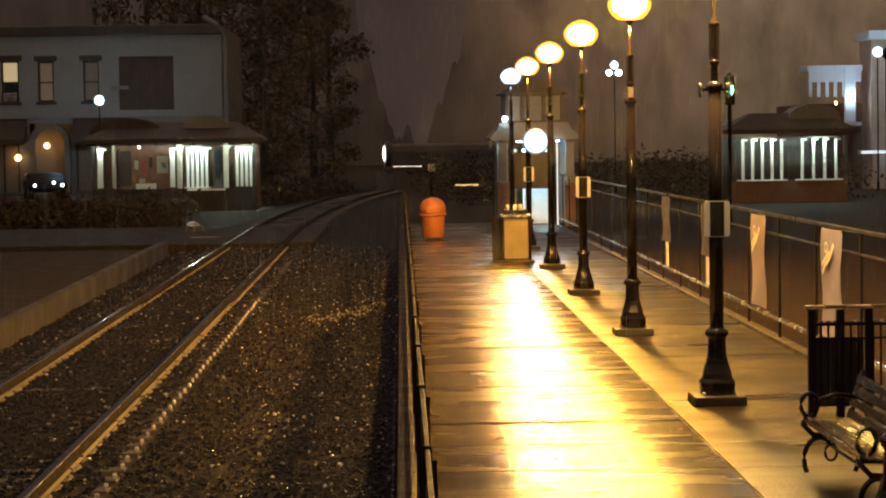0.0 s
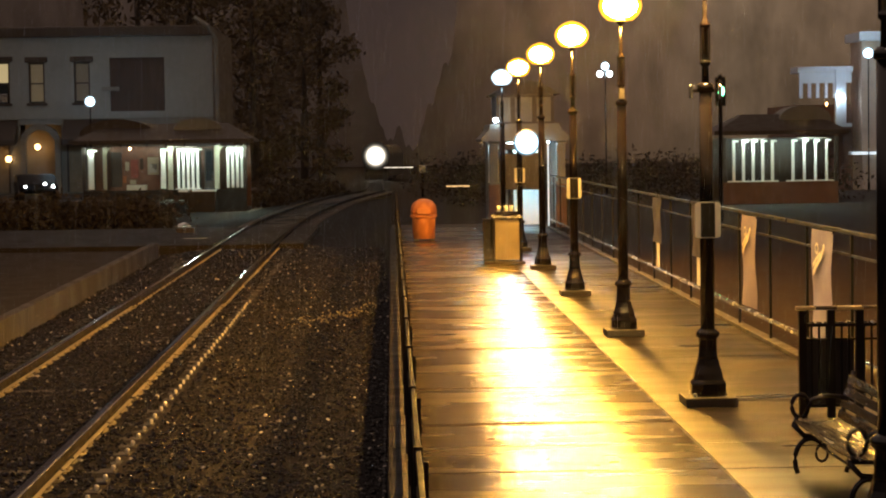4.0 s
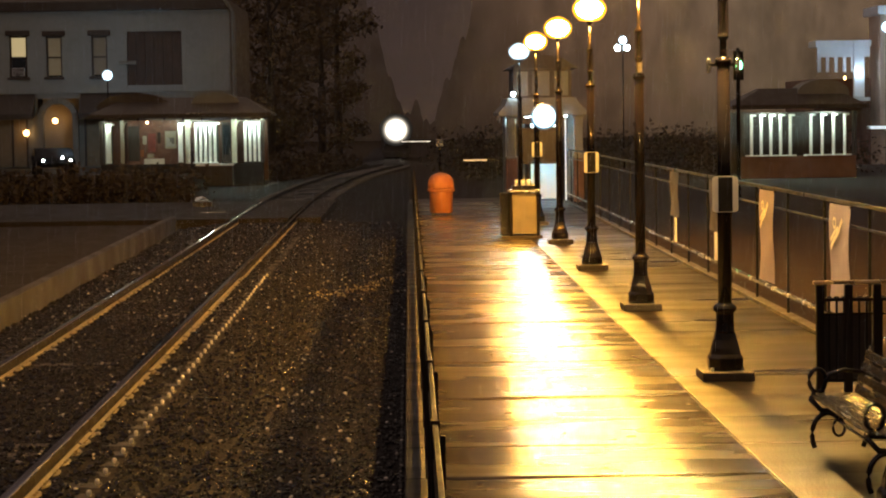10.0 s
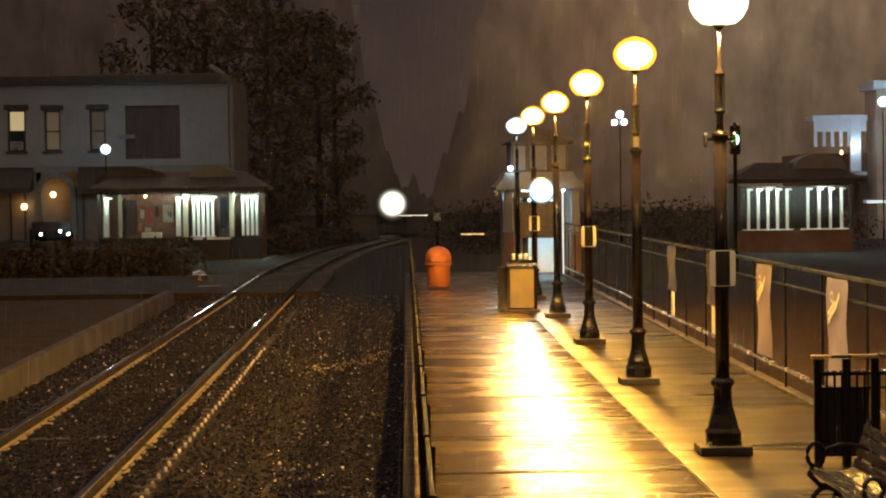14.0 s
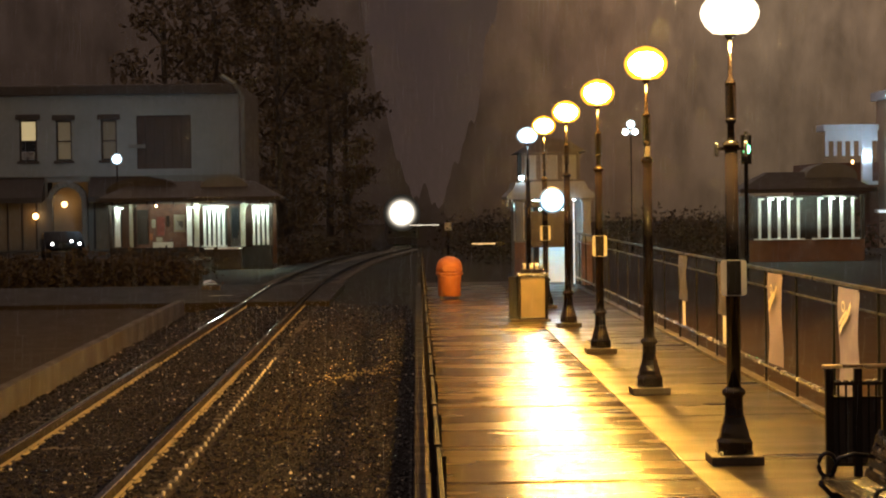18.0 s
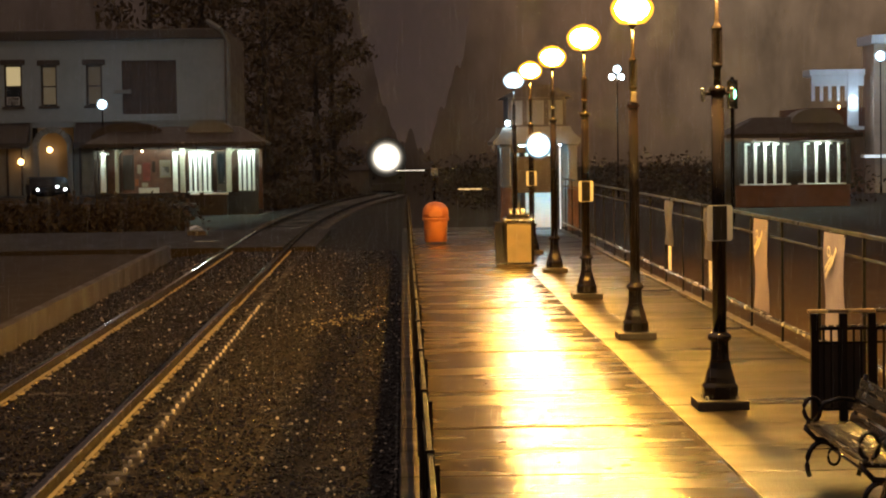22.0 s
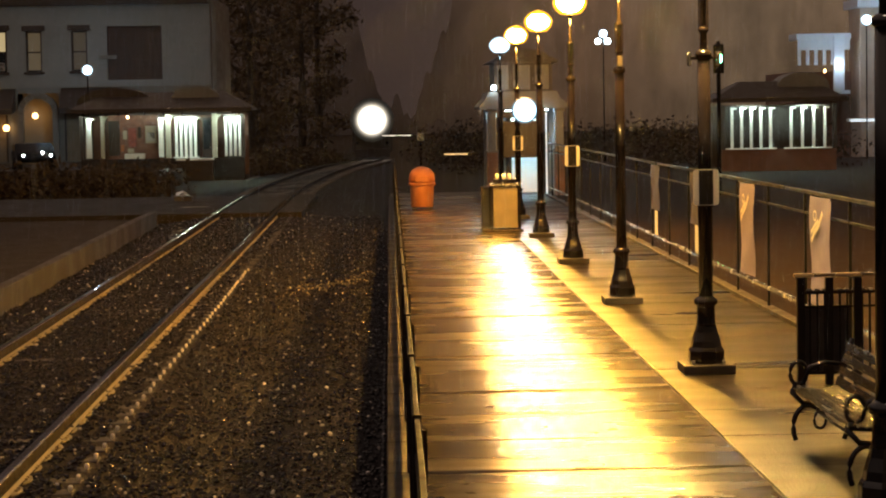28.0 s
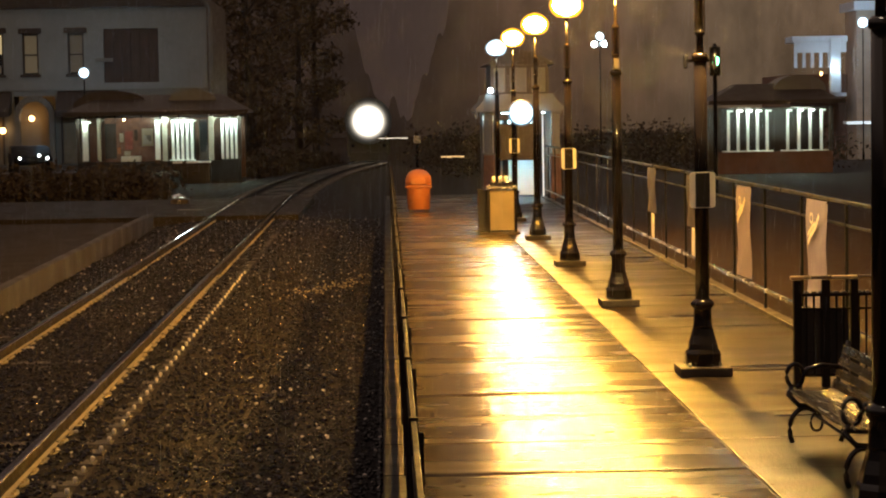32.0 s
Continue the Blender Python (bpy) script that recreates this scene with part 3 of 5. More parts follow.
def build_track():
    track = thing("railway_track", pose(0, 0, 0), "railway track with rusty rails on wooden ties in ballast", "railway track", kind="structure")
    for s in (-0.7525, 0.7525):
        bm = bmesh.new()
        sweep(bm, [(-0.07, 0.035), (0.07, 0.035), (0.07, 0.045), (0.012, 0.062), (0.012, 0.125), (0.036, 0.14), (0.036, 0.155), (-0.036, 0.155), (-0.036, 0.14), (-0.012, 0.125), (-0.012, 0.062), (-0.07, 0.045)], s, -20, 320, 2.0, RAIL_Z)
        rail = part("rail", bm, RUST, track, "rusty steel rail")
        bm = bmesh.new()
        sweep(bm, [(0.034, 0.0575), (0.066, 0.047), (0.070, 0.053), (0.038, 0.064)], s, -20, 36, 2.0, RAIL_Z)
        part("rail_foot", bm, LAMPLIT_FOOT, rail, "wet rail foot with lamplight painted in gold")
        bm = bmesh.new()
        sweep(bm, [(-0.036, 0.1552), (0.036, 0.1552), (0.037, 0.162), (0.031, 0.1685), (0.020, 0.1695), (-0.020, 0.1695), (-0.031, 0.1685), (-0.037, 0.162)], s, 6, 75, 1.0, RAIL_Z)
        part("running_surface", bm, STEEL, rail, "worn bright rail head")
    tie = mesh_of("tie", bm_box(-1.23, 1.23, -0.115, 0.115, -0.17, 0.0, bevel=0.012), TIE_WOOD)
    plate = bmesh.new()
    prism(plate, [(-0.092, -0.09), (0.060, -0.17)] + [(0.060 + 0.050 * math.cos(a * math.pi / 10), 0.17 * math.sin(a * math.pi / 10)) for a in range(-4, 5)] + [(0.060, 0.17), (-0.092, 0.09)], "z", 0.0, 0.016)
    for u in (-0.078, 0.078):
        box(plate, u - 0.014, u + 0.01, -0.06, -0.03, 0.012, 0.034)
        box(plate, u - 0.014, u + 0.01, 0.03, 0.06, 0.012, 0.034)
    plate = mesh_of("tie_plate", plate, LAMPLIT_FOOT)
    cap = mesh_of("end_bolt", bm_lathe([(0.012, -0.012), (0.013, 0.012), (0.018, 0.018), (0.018, 0.034), (0.011, 0.044), (0.0005, 0.046)], sides=10), BOLT_GLINT, True)
    y, i = 8.243, 0
    rest = bmesh.new()
    while y < 150:
        z = RAIL_Z + 0.027 + drop(y)
        rnd = random.uniform(-1, 1)
        m = pose(track_x(y) + 0.012 * rnd, y, z + 0.004 * rnd, 0, 0, 0.8 * random.uniform(-1, 1))
        if i < 110:
            t = piece("tie", tie, track, m)
            for s in (-0.7525, 0.7525):
                piece("tie_plate", plate, t, pose(s, 0, 0))
            if y < 37:
                piece("end_bolt", cap, t, pose(1.205, 0, 0), "round bolt head, pale for a painted glint")
        else:
            bmesh.ops.create_cube(rest, size=1, matrix=m @ Matrix.Translation((0, 0, -0.08)) @ Matrix.Diagonal((2.6, 0.23, 0.17, 1)))
        y += 0.5
        i += 1
    tagged(part("far_ties", rest, TIE_WOOD, track), kind="stuff")


build_track()


def build_ballast():
    bm = bmesh.new()
    us = [-2.9 + 0.24 * i for i in range(28)]
    rows, y = [], -8.0
    ys = []
    while y < 320:
        ys.append(y)
        y += 0.35 if y < 45 else (1.0 if y < 90 else 8.0)
    for y in ys:
        cx = track_x(y)
        row = []
        for u in us:
            right = -0.06 - cx
            uu = u if u <= 0 else u * (right / (us[-1]))
            h = -0.203 - 0.169 * smooth(0.95, 2.6, abs(u)) + (0.008 + 0.03 * smooth(1.2, 1.8, abs(u))) * noise.noise((cx + uu, y * 1.0, 0.3)) + 0.012 * noise.noise((3 * (cx + uu), 3 * y, 2.0))
            row.append(bm.verts.new((cx + uu, y, h + drop(y))))
        rows.append(row)
    for a, b in zip(rows, rows[1:]):
        for i in range(len(us) - 1):
            bm.faces.new((a[i], a[i + 1], b[i + 1], b[i]))
    tagged(part("ballast_bed", bm, BALLAST), "dark wet crushed stone ballast beside the track", "ballast", kind="structure")
    # loose stones on top of the bed
    ico = bmesh.new()
    bmesh.ops.create_icosphere(ico, subdivisions=1, radius=1.0)
    base_v = np.array([v.co[:] for v in ico.verts])
    base_f = np.array([[v.index for v in f.verts] for f in ico.faces])
    ico.free()
    rng = np.random.default_rng(4)
    n = 82000
    ys = 9.0 + 50 * rng.random(n) ** 1.7
    us = rng.uniform(-2.6, 3.6, n)
    verts, faces = [], []
    for k in range(n):
        y = ys[k]
        cx = track_x(y)
        x = min(cx + us[k], -0.10)
        u = x - cx
        if abs(abs(u) - 0.7525) < 0.11:
            continue
        h = -0.203 - 0.169 * smooth(0.95, 2.6, abs(u)) + (0.008 + 0.03 * smooth(1.2, 1.8, abs(u))) * noise.noise((x, y, 0.3))
        if abs(u - 1.20) < 0.07:
            continue
        s = rng.uniform(0.006, 0.020) if rng.random() < 0.8 else rng.uniform(0.018, 0.028)
        v = base_v * (1 + rng.uniform(-0.28, 0.28, base_v.shape)) * np.array([1, rng.uniform(0.7, 1.2), rng.uniform(0.5, 0.9)]) * s
        a = rng.uniform(0, 6.28)
        c, w = math.cos(a), math.sin(a)
        v = v @ np.array([[c, w, 0], [-w, c, 0], [0, 0, 1]])
        faces.append(base_f + 12 * len(verts))
        verts.append(v + np.array([x, y, h + 0.012]))
    me = bpy.data.meshes.new("ballast_stones")
    me.from_pydata(np.concatenate(verts).tolist(), [], np.concatenate(faces).tolist())
    me.materials.append(STONE)
    tagged(new("ballast_stones", me), "loose wet crushed stones, a few painted pale as glints", "stones", kind="stuff")


build_ballast()


def build_pale_gravel():
    """A ragged line of pale chippings across the ballast."""
    rng = np.random.default_rng(8)
    verts, faces = [], []
    tet = np.array([(1, 1, 1), (-1, -1, 1), (-1, 1, -1), (1, -1, -1)]) * 0.6
    for k in range(280):
        f = rng.random() ** 1.6
        x, y = -2.32 + 2.2 * f + rng.normal(0, 0.05), 32.9 + 5.6 * f ** 1.7 + rng.normal(0, 0.9 - 0.55 * f)
        v = (tet + rng.uniform(-0.3, 0.3, tet.shape)) * rng.uniform(0.010, 0.028)
        i = len(verts) * 4
        verts.append(v + np.array([min(x, -0.1), y, -0.318 - 0.03 * smooth(-2.0, -1.0, x)]))
        faces += [(i, i + 1, i + 2), (i, i + 3, i + 1), (i, i + 2, i + 3), (i + 1, i + 3, i + 2)]
    me = bpy.data.meshes.new("pale_chippings")
    me.from_pydata(np.concatenate(verts).tolist(), [], faces)
    me.materials.append(PALE_GRAVEL)
    tagged(new("pale_chippings", me), "scattered pale wet chippings across the ballast", "stones", kind="stuff")


build_pale_gravel()


# ---- fences on the platform ----
def build_side_fence():
    """The taller fence along the far side of the platform, with posts, three rails and banners."""
    x = 4.54
    fence = thing("platform_fence", pose(x, 0, 0), "black metal fence with pale wet rails along the platform edge", "fence")
    for z, r, mat in ((1.515, 0.020, TOP_METAL), (1.285, 0.013, TOP_METAL), (0.265, 0.022, RAIL_METAL)):
        part("fence_rail", bm_box(-r, r, -6, 62, z - r, z + r, bevel=0.005), mat, fence)
    post = mesh_of("fence_post", bm_box(-0.016, 0.016, -0.016, 0.016, 0, 1.50, bevel=0.004), POST_METAL)
    for k in range(29):
        piece("fence_post", post, fence, pose(0, 25.75 + 2.3 * (k - 13), 0))
    kerb = part("fence_kerb", bm_box(-0.08, 0.06, -6, 62, 0.002, 0.05, bevel=0.008), DARK_FOOT, fence, "low dark kerb under the fence")
    return fence


def build_banner(y, tall=1.15, mark=True, sheet=BANNER, text="pale pink vinyl banner with a light mark, hung on the fence"):
    b = thing("fence_banner", pose(4.50, y, 1.49), text, "banner", "banners on the fence")
    bm = bmesh.new()
    nz, ny = 10, 5
    for side in (0.0, 0.006):
        g = [[bm.verts.new((side - 0.012 - 0.012 * math.sin(2.2 * i / nz * math.pi + j), -1.03 * j / ny, -tall * i / nz)) for j in range(ny + 1)] for i in range(nz + 1)]
        for i in range(nz):
            for j in range(ny):
                bm.faces.new((g[i][j], g[i + 1][j], g[i + 1][j + 1], g[i][j + 1]))
    part("sheet", bm, sheet, b, soft=True)
    for j in (0.0, -1.03):
        part("tie_cord", bm_tube([(-0.01, j, -0.02), (0.03, j, 0.02)], 0.006, sides=6), FENCE_IRON, b)
    if mark:
        bm = bmesh.new()
        tube(bm, [(-0.034, -0.36 + 0.10 * math.cos(a * math.pi / 6), -0.20 + 0.07 * math.sin(a * math.pi / 6)) for a in range(12)], 0.020, sides=6, closed=True)
        tube(bm, [(-0.034, -0.12, -0.58), (-0.034, -0.30, -0.46), (-0.034, -0.62, -0.33), (-0.034, -0.86, -0.14)], 0.045, sides=6)
        tube(bm, [(-0.034, -0.10, -0.46), (-0.034, -0.36, -0.34), (-0.034, -0.60, -0.26)], 0.034, sides=6)
        for v in bm.verts:
            v.co.x = -0.0325 + 0.06 * (v.co.x + 0.034)
            v.co.y, v.co.z = -0.42 + 0.78 * (v.co.y + 0.45), -0.30 + 0.72 * (v.co.z + 0.34)
        part("mark", bm, BANNER_MARK, b, "pale swirl mark")
    else:
        part("white_tail", bm_box(-0.035, -0.022, -0.93, -0.62, -1.17, -0.76, bevel=0.004), WHITE_PAINT, b, "white lower flap")
    return b


build_side_fence()
build_banner(22.9)
build_banner(27.5)
GREY_TEXT = "dim grey vinyl banner with a white lower flap, on the fence"
build_banner(32.1, 0.76, False, GREY_BANNER, GREY_TEXT)
build_banner(36.9, 0.76, False, GREY_BANNER, GREY_TEXT)


def build_track_fence():
    """The fence along the track side of the platform, seen end-on."""
    fence = thing("track_fence", pose(0.10, 0, 0), "black iron picket fence along the track side of the platform", "fence")
    for z in (1.06, 0.90, 0.12):
        part("fence_rail", bm_box(-0.013, 0.013, 7.0, 66.0, z - 0.016, z + 0.016, bevel=0.003), FENCE_IRON, fence)
    post = bmesh.new()
    box(post, -0.022, 0.022, -0.022, 0.022, 0, 1.09, bevel=0.004)
    box(post, 0.022, 0.045, -0.015, 0.015, 0.72, 1.02, bevel=0.004)
    post = mesh_of("fence_post", post, FENCE_IRON)
    for k in range(25):
        piece("fence_post", post, fence, pose(0, 7.2 + 2.44 * k, 0))
    picket = mesh_of("picket", bm_box(-0.008, 0.008, -0.008, 0.008, 0.10, 1.05), FENCE_IRON)
    rest = bmesh.new()
    for k in range(24):
        for i in range(20):
            y = 7.2 + 2.44 * k + 0.118 + 0.116 * i
            if k < 13:
                piece("picket", picket, fence, pose(0, y, 0))
            else:
                box(rest, -0.008, 0.008, y - 0.008, y + 0.008, 0.10, 1.05)
    tagged(part("far_pickets", rest, FENCE_IRON, fence), kind="stuff")


build_track_fence()


def build_cross_railing():
    rail = thing("guard_railing", pose(3.55, 18.72, 0), "black picket guard railing with a shiny wet top rail", "railing")
    part("top_rail", bm_box(-0.03, 0.98, -0.026, 0.026, 0.952, 0.982, bevel=0.01), GUARD_METAL, rail, "wet shiny top rail")
    part("second_rail", bm_box(0, 0.95, -0.015, 0.015, 0.80, 0.83, bevel=0.004), FENCE_IRON, rail)
    part("third_rail", bm_box(0, 0.95, -0.012, 0.012, 0.68, 0.70, bevel=0.004), FENCE_IRON, rail)
    part("bottom_rail", bm_box(0, 0.95, -0.015, 0.015, 0.09, 0.12, bevel=0.004), FENCE_IRON, rail)
    post = mesh_of("railing_post", bm_box(-0.035, 0.035, -0.03, 0.03, 0, 0.945, bevel=0.006), FENCE_IRON)
    for x in (0.03, 0.28, 0.53, 0.90):
        piece("railing_post", post, rail, pose(x, 0, 0))
    picket = mesh_of("picket", bm_box(-0.009, 0.009, -0.009, 0.009, 0.1, 0.81, bevel=0.002), FENCE_IRON)
    part("infill_panel", bm_box(0.07, 0.49, 0.02, 0.032, 0.11, 0.685, bevel=0.003), STAINED, rail, "dark solid infill panel")
    knob = bm_box(-0.022, 0.022, -0.022, 0.022, 0.825, 0.845, bevel=0.004)
    knob = mesh_of("picket_cap", knob, RAIL_METAL)
    for i in range(13):
        p = piece("picket", picket, rail, pose(0.11 + 0.066 * i, 0, 0))
        piece("picket_cap", knob, p, pose(0, 0, 0))
    return rail


build_cross_railing()


# ---- bench ----
def build_bench():
    bench = thing("park_bench", pose(2.86, 13.42, 0), "park bench with wet wooden slats and scrolled black iron ends", "bench")
    length = 1.96
    seat = mesh_of("seat_slat", bm_box(-0.024, 0.024, 0.0, length, -0.013, 0.013, bevel=0.006), SLAT)
    for i in range(6):
        piece("seat_slat", seat, bench, pose(0.035 + 0.056 * i, 0, (0.415, 0.410, 0.402, 0.398, 0.402, 0.416)[i], 0, (12, 10, 8, 3, -14, -22)[i], 0))
    back = mesh_of("back_slat", bm_box(-0.012, 0.012, 0.0, length, -0.032, 0.032, bevel=0.006), SLAT)
    for i in range(4):
        piece("back_slat", back, bench, pose(0.345 + 0.024 * i, 0, 0.465 + 0.082 * i, 0, 16, 0))
    end = bmesh.new()

    def arc(cx, cz, r, a0, a1, n=10):
        return [(cx + 0.72 * r * math.cos(math.radians(a0 + (a1 - a0) * k / n)), 0, cz + r * math.sin(math.radians(a0 + (a1 - a0) * k / n))) for k in range(n + 1)]
    tube(end, arc(0.13, 0.12, 0.16, 215, 50), 0.019)
    tube(end, arc(0.29, 0.12, 0.16, -35, 130), 0.019)
    tube(end, [(0.0, 0, 0.385), (0.08, 0, 0.30), (0.20, 0, 0.29), (0.30, 0, 0.33), (0.345, 0, 0.40), (0.45, 0, 0.76)], 0.019)
    tube(end, arc(0.055, 0.515, 0.085, 260, -80, 14), 0.016)
    tube(end, [(0.02, 0, 0.39), (0.03, 0, 0.44)], 0.016)
    tube(end, [(0.09, 0, 0.45), (0.14, 0, 0.56), (0.25, 0, 0.59), (0.39, 0, 0.57)], 0.016)
    tube(end, arc(0.21, 0.17, 0.06, 0, 360, 12), 0.011)
    tube(end, [(-0.005, 0, 0.39), (0.18, 0, 0.385), (0.35, 0, 0.36)], 0.015)
    end = mesh_of("iron_end", end, BLACK_IRON, True)
    for y in (0.03, length - 0.03):
        piece("iron_end", end, bench, pose(0, y, 0.012))
    part("stretcher", bm_tube([(0.21, 0.03, 0.23), (0.21, length - 0.03, 0.23)], 0.012, sides=8), BLACK_IRON, bench)


build_bench()


# ---- litter bin and orange bin ----
def build_bins():
    b = thing("litter_bin", pose(2.28, 43.7, 0), "square tan-panelled litter bin with a dark frame and shiny lid", "bin")
    part("plinth", bm_box(-0.42, 0.40, -0.30, 0.30, 0, 0.06, bevel=0.01), OLD_CONCRETE, b, "low concrete plinth")
    for x in (-0.235, 0.315):
        for y in (-0.27, 0.27):
            part("corner_post", bm_box(x - 0.03, x + 0.03, y - 0.03, y + 0.03, 0.06, 0.98, bevel=0.006), BLACK_IRON, b)
    part("front_panel", bm_box(-0.20, 0.28, -0.275, -0.25, 0.09, 0.90, bevel=0.006), TAN, b, "tan front panel")
    part("rear_panel", bm_box(-0.20, 0.28, 0.25, 0.275, 0.09, 0.90, bevel=0.006), TAN, b)
    for x in (-0.25, 0.32):
        part("side_panel", bm_box(x - 0.012, x + 0.012, -0.23, 0.23, 0.09, 0.92, bevel=0.005), BLACK_IRON, b)
    part("lid", bm_box(-0.27, 0.35, -0.32, 0.32, 0.93, 0.985, bevel=0.015), RAIL_METAL, b, "shiny metal lid")
    part("hood", bm_box(-0.20, 0.28, -0.24, 0.24, 0.985, 1.07, bevel=0.03), BLACK_IRON, b, "dark hood")
    for x, y, r in ((-0.12, -0.16, 0.036), (0.02, -0.19, 0.04), (0.13, -0.14, 0.045)):
        cup = thing("paper_cup", pose(2.28 + x, 43.7 + y, 1.072), "small white paper cup standing on the bin", "cup", "cups on the bin")
        part("cup_body", bm_lathe([(r * 0.72, 0), (r, 0.095)], sides=12), WHITE_PAINT, cup, soft=True)
        part("cup_lid", bm_lathe([(r * 1.06, 0.095), (r * 1.06, 0.105), (r * 0.8, 0.115)], sides=12), WHITE_PAINT, cup, soft=True)
    n = thing("newspaper_box", pose(1.93, 43.85, 0), "narrow black metal box beside the litter bin", "box")
    part("body", bm_box(-0.085, 0.085, -0.22, 0.22, 0.0, 0.88, bevel=0.012), BLACK_IRON, n)
    part("cap", bm_box(-0.095, 0.095, -0.23, 0.23, 0.885, 0.915, bevel=0.008), BLACK_IRON, n)
    o = thing("orange_bin", pose(0.80, 54.6, 0), "bright orange plastic bin with a domed lid", "bin")
    part("body", bm_lathe([(0.25, 0.05), (0.285, 0.07), (0.30, 0.55), (0.305, 0.60)], sides=24), ORANGE, o, soft=True)
    part("rim", bm_lathe([(0.335, 0.60), (0.35, 0.61), (0.35, 0.66), (0.335, 0.67)], sides=24), ORANGE, o, soft=True)
    part("domed_lid", bm_lathe([(0.33, 0.67), (0.335, 0.78), (0.31, 0.90), (0.24, 1.00), (0.13, 1.06), (0.003, 1.08)], sides=24), ORANGE, o, soft=True)
    part("flap", bm_box(-0.17, 0.17, -0.345, -0.325, 0.70, 0.84, bevel=0.008), ORANGE, o, "push flap")
    for x, y in ((-0.2, -0.17), (0.2, -0.17), (-0.2, 0.17), (0.2, 0.17)):
        part("foot", bm_box(x - 0.05, x + 0.05, y - 0.05, y + 0.05, 0, 0.055, bevel=0.008), RUBBER, o, "dark rubber foot")


build_bins()


# ---- pavilion at the end of the platform ----
def build_pavilion():
    p = thing("platform_pavilion", pose(3.9, 62, 0), "small station pavilion with stone piers, a clerestory and a bright lamp", "pavilion")
    for x in (-0.95, 0.99):
        pier = part("pier", bm_box(x - 0.12, x + 0.12, -0.12, 0.12, 1.30, 2.42, bevel=0.01), STUCCO, p, "pale stone pier")
        part("pier_base", bm_box(x - 0.16, x + 0.16, -0.16, 0.16, 0, 1.26, bevel=0.01), BRICK, pier, "brown brick pier base")
        part("pier_cap", bm_box(x - 0.18, x + 0.18, -0.18, 0.18, 1.26, 1.32, bevel=0.01), STUCCO, pier)
        part("capital", bm_box(x - 0.17, x + 0.17, -0.17, 0.17, 2.42, 2.50, bevel=0.02), STUCCO, pier)
    for x in (-0.95, 0.99):
        part("rear_post", bm_box(x - 0.1, x + 0.1, 2.9, 3.1, 0, 2.5, bevel=0.01), STUCCO, p)
    bm = bmesh.new()
    prism(bm, [(-1.30, 2.50), (1.24, 2.50), (1.27, 2.58), (1.02, 2.80), (0.90, 3.0), (-1.05, 3.0), (-1.12, 2.80), (-1.33, 2.58)], "y", -0.4, 3.3)
    part("eave_moulding", bm, STUCCO, p, "pale moulded eave")
    part("beam", bm_box(-0.80, 0.62, -0.08, 0.08, 2.25, 2.45, bevel=0.01), DARK_TRIM, p)
    clere = part("clerestory", bm_box(-0.86, 0.80, 0.1, 2.8, 3.0, 3.84, bevel=0.01), DARK_TRIM, p)
    for x0, x1 in ((-0.76, -0.44), (-0.30, 0.18), (0.32, 0.72)):
        part("clerestory_panel", bm_box(x0, x1, 0.06, 0.105, 3.06, 3.76, bevel=0.008), STUCCO, clere, "pale clerestory panel")
    bm = bmesh.new()
    prism(bm, [(-1.05, 3.84), (1.0, 3.84), (0.5, 4.15), (0.0, 4.25), (-0.5, 4.15)], "y", -0.1, 3.0)
    part("cap_roof", bm, ROOF, p)
    part("notice_board", bm_box(-0.72, 0.42, -0.05, 0.02, 1.10, 2.15, bevel=0.01), DARK_TRIM, p, "dark hanging notice board")
    part("rear_wall", bm_box(-1.0, 0.66, 2.55, 2.62, 0, 2.4), WHITE_PAINT, p, "white painted rear wall")
    part("partition", bm_box(-0.42, -0.30, 1.6, 2.5, 0, 2.3), DARK_TRIM, p)
    part("partition", bm_box(-0.68, -0.62, 1.6, 2.5, 0, 2.3), DARK_TRIM, p)
    # White downpipe given a glow that stands for the light falling on it.
    part("glowing_downpipe", bm_tube([(0.60, -0.25, 0.06), (0.60, -0.25, 2.40)], 0.024), DOWNPIPE_GLOW, p, "white downpipe made to glow for the light on it")
    part("ceiling_light", bm_box(-0.45, 0.35, 1.7, 1.9, 2.42, 2.46, bevel=0.01), CEILING_TUBE, p, "lit ceiling fitting")
    # Lamp added under the eave to brighten the pier and downpipe.
    part("added_soffit_light", bm_box(0.55, 0.63, -0.62, -0.58, 2.45, 2.475, bevel=0.006), COOL_DIM, p, "small soffit light added to brighten pier and pipe")
    bm = bmesh.new()
    bmesh.ops.create_uvsphere(bm, u_segments=10, v_segments=8, radius=0.07, matrix=Matrix.Translation((-0.9, -0.5, 3.11)))
    part("small_lamp", bm, COOL_DIM, p, "small white eaves lamp", soft=True)
    for x in (-1.31, 1.25):
        bm = bmesh.new()
        lathe(bm, [(0.02, 2.50), (0.06, 2.44), (0.05, 2.36), (0.01, 2.30)], cx=x, cy=-0.35, sides=8)
        part("eaves_bracket", bm, STUCCO, p)


build_pavilion()


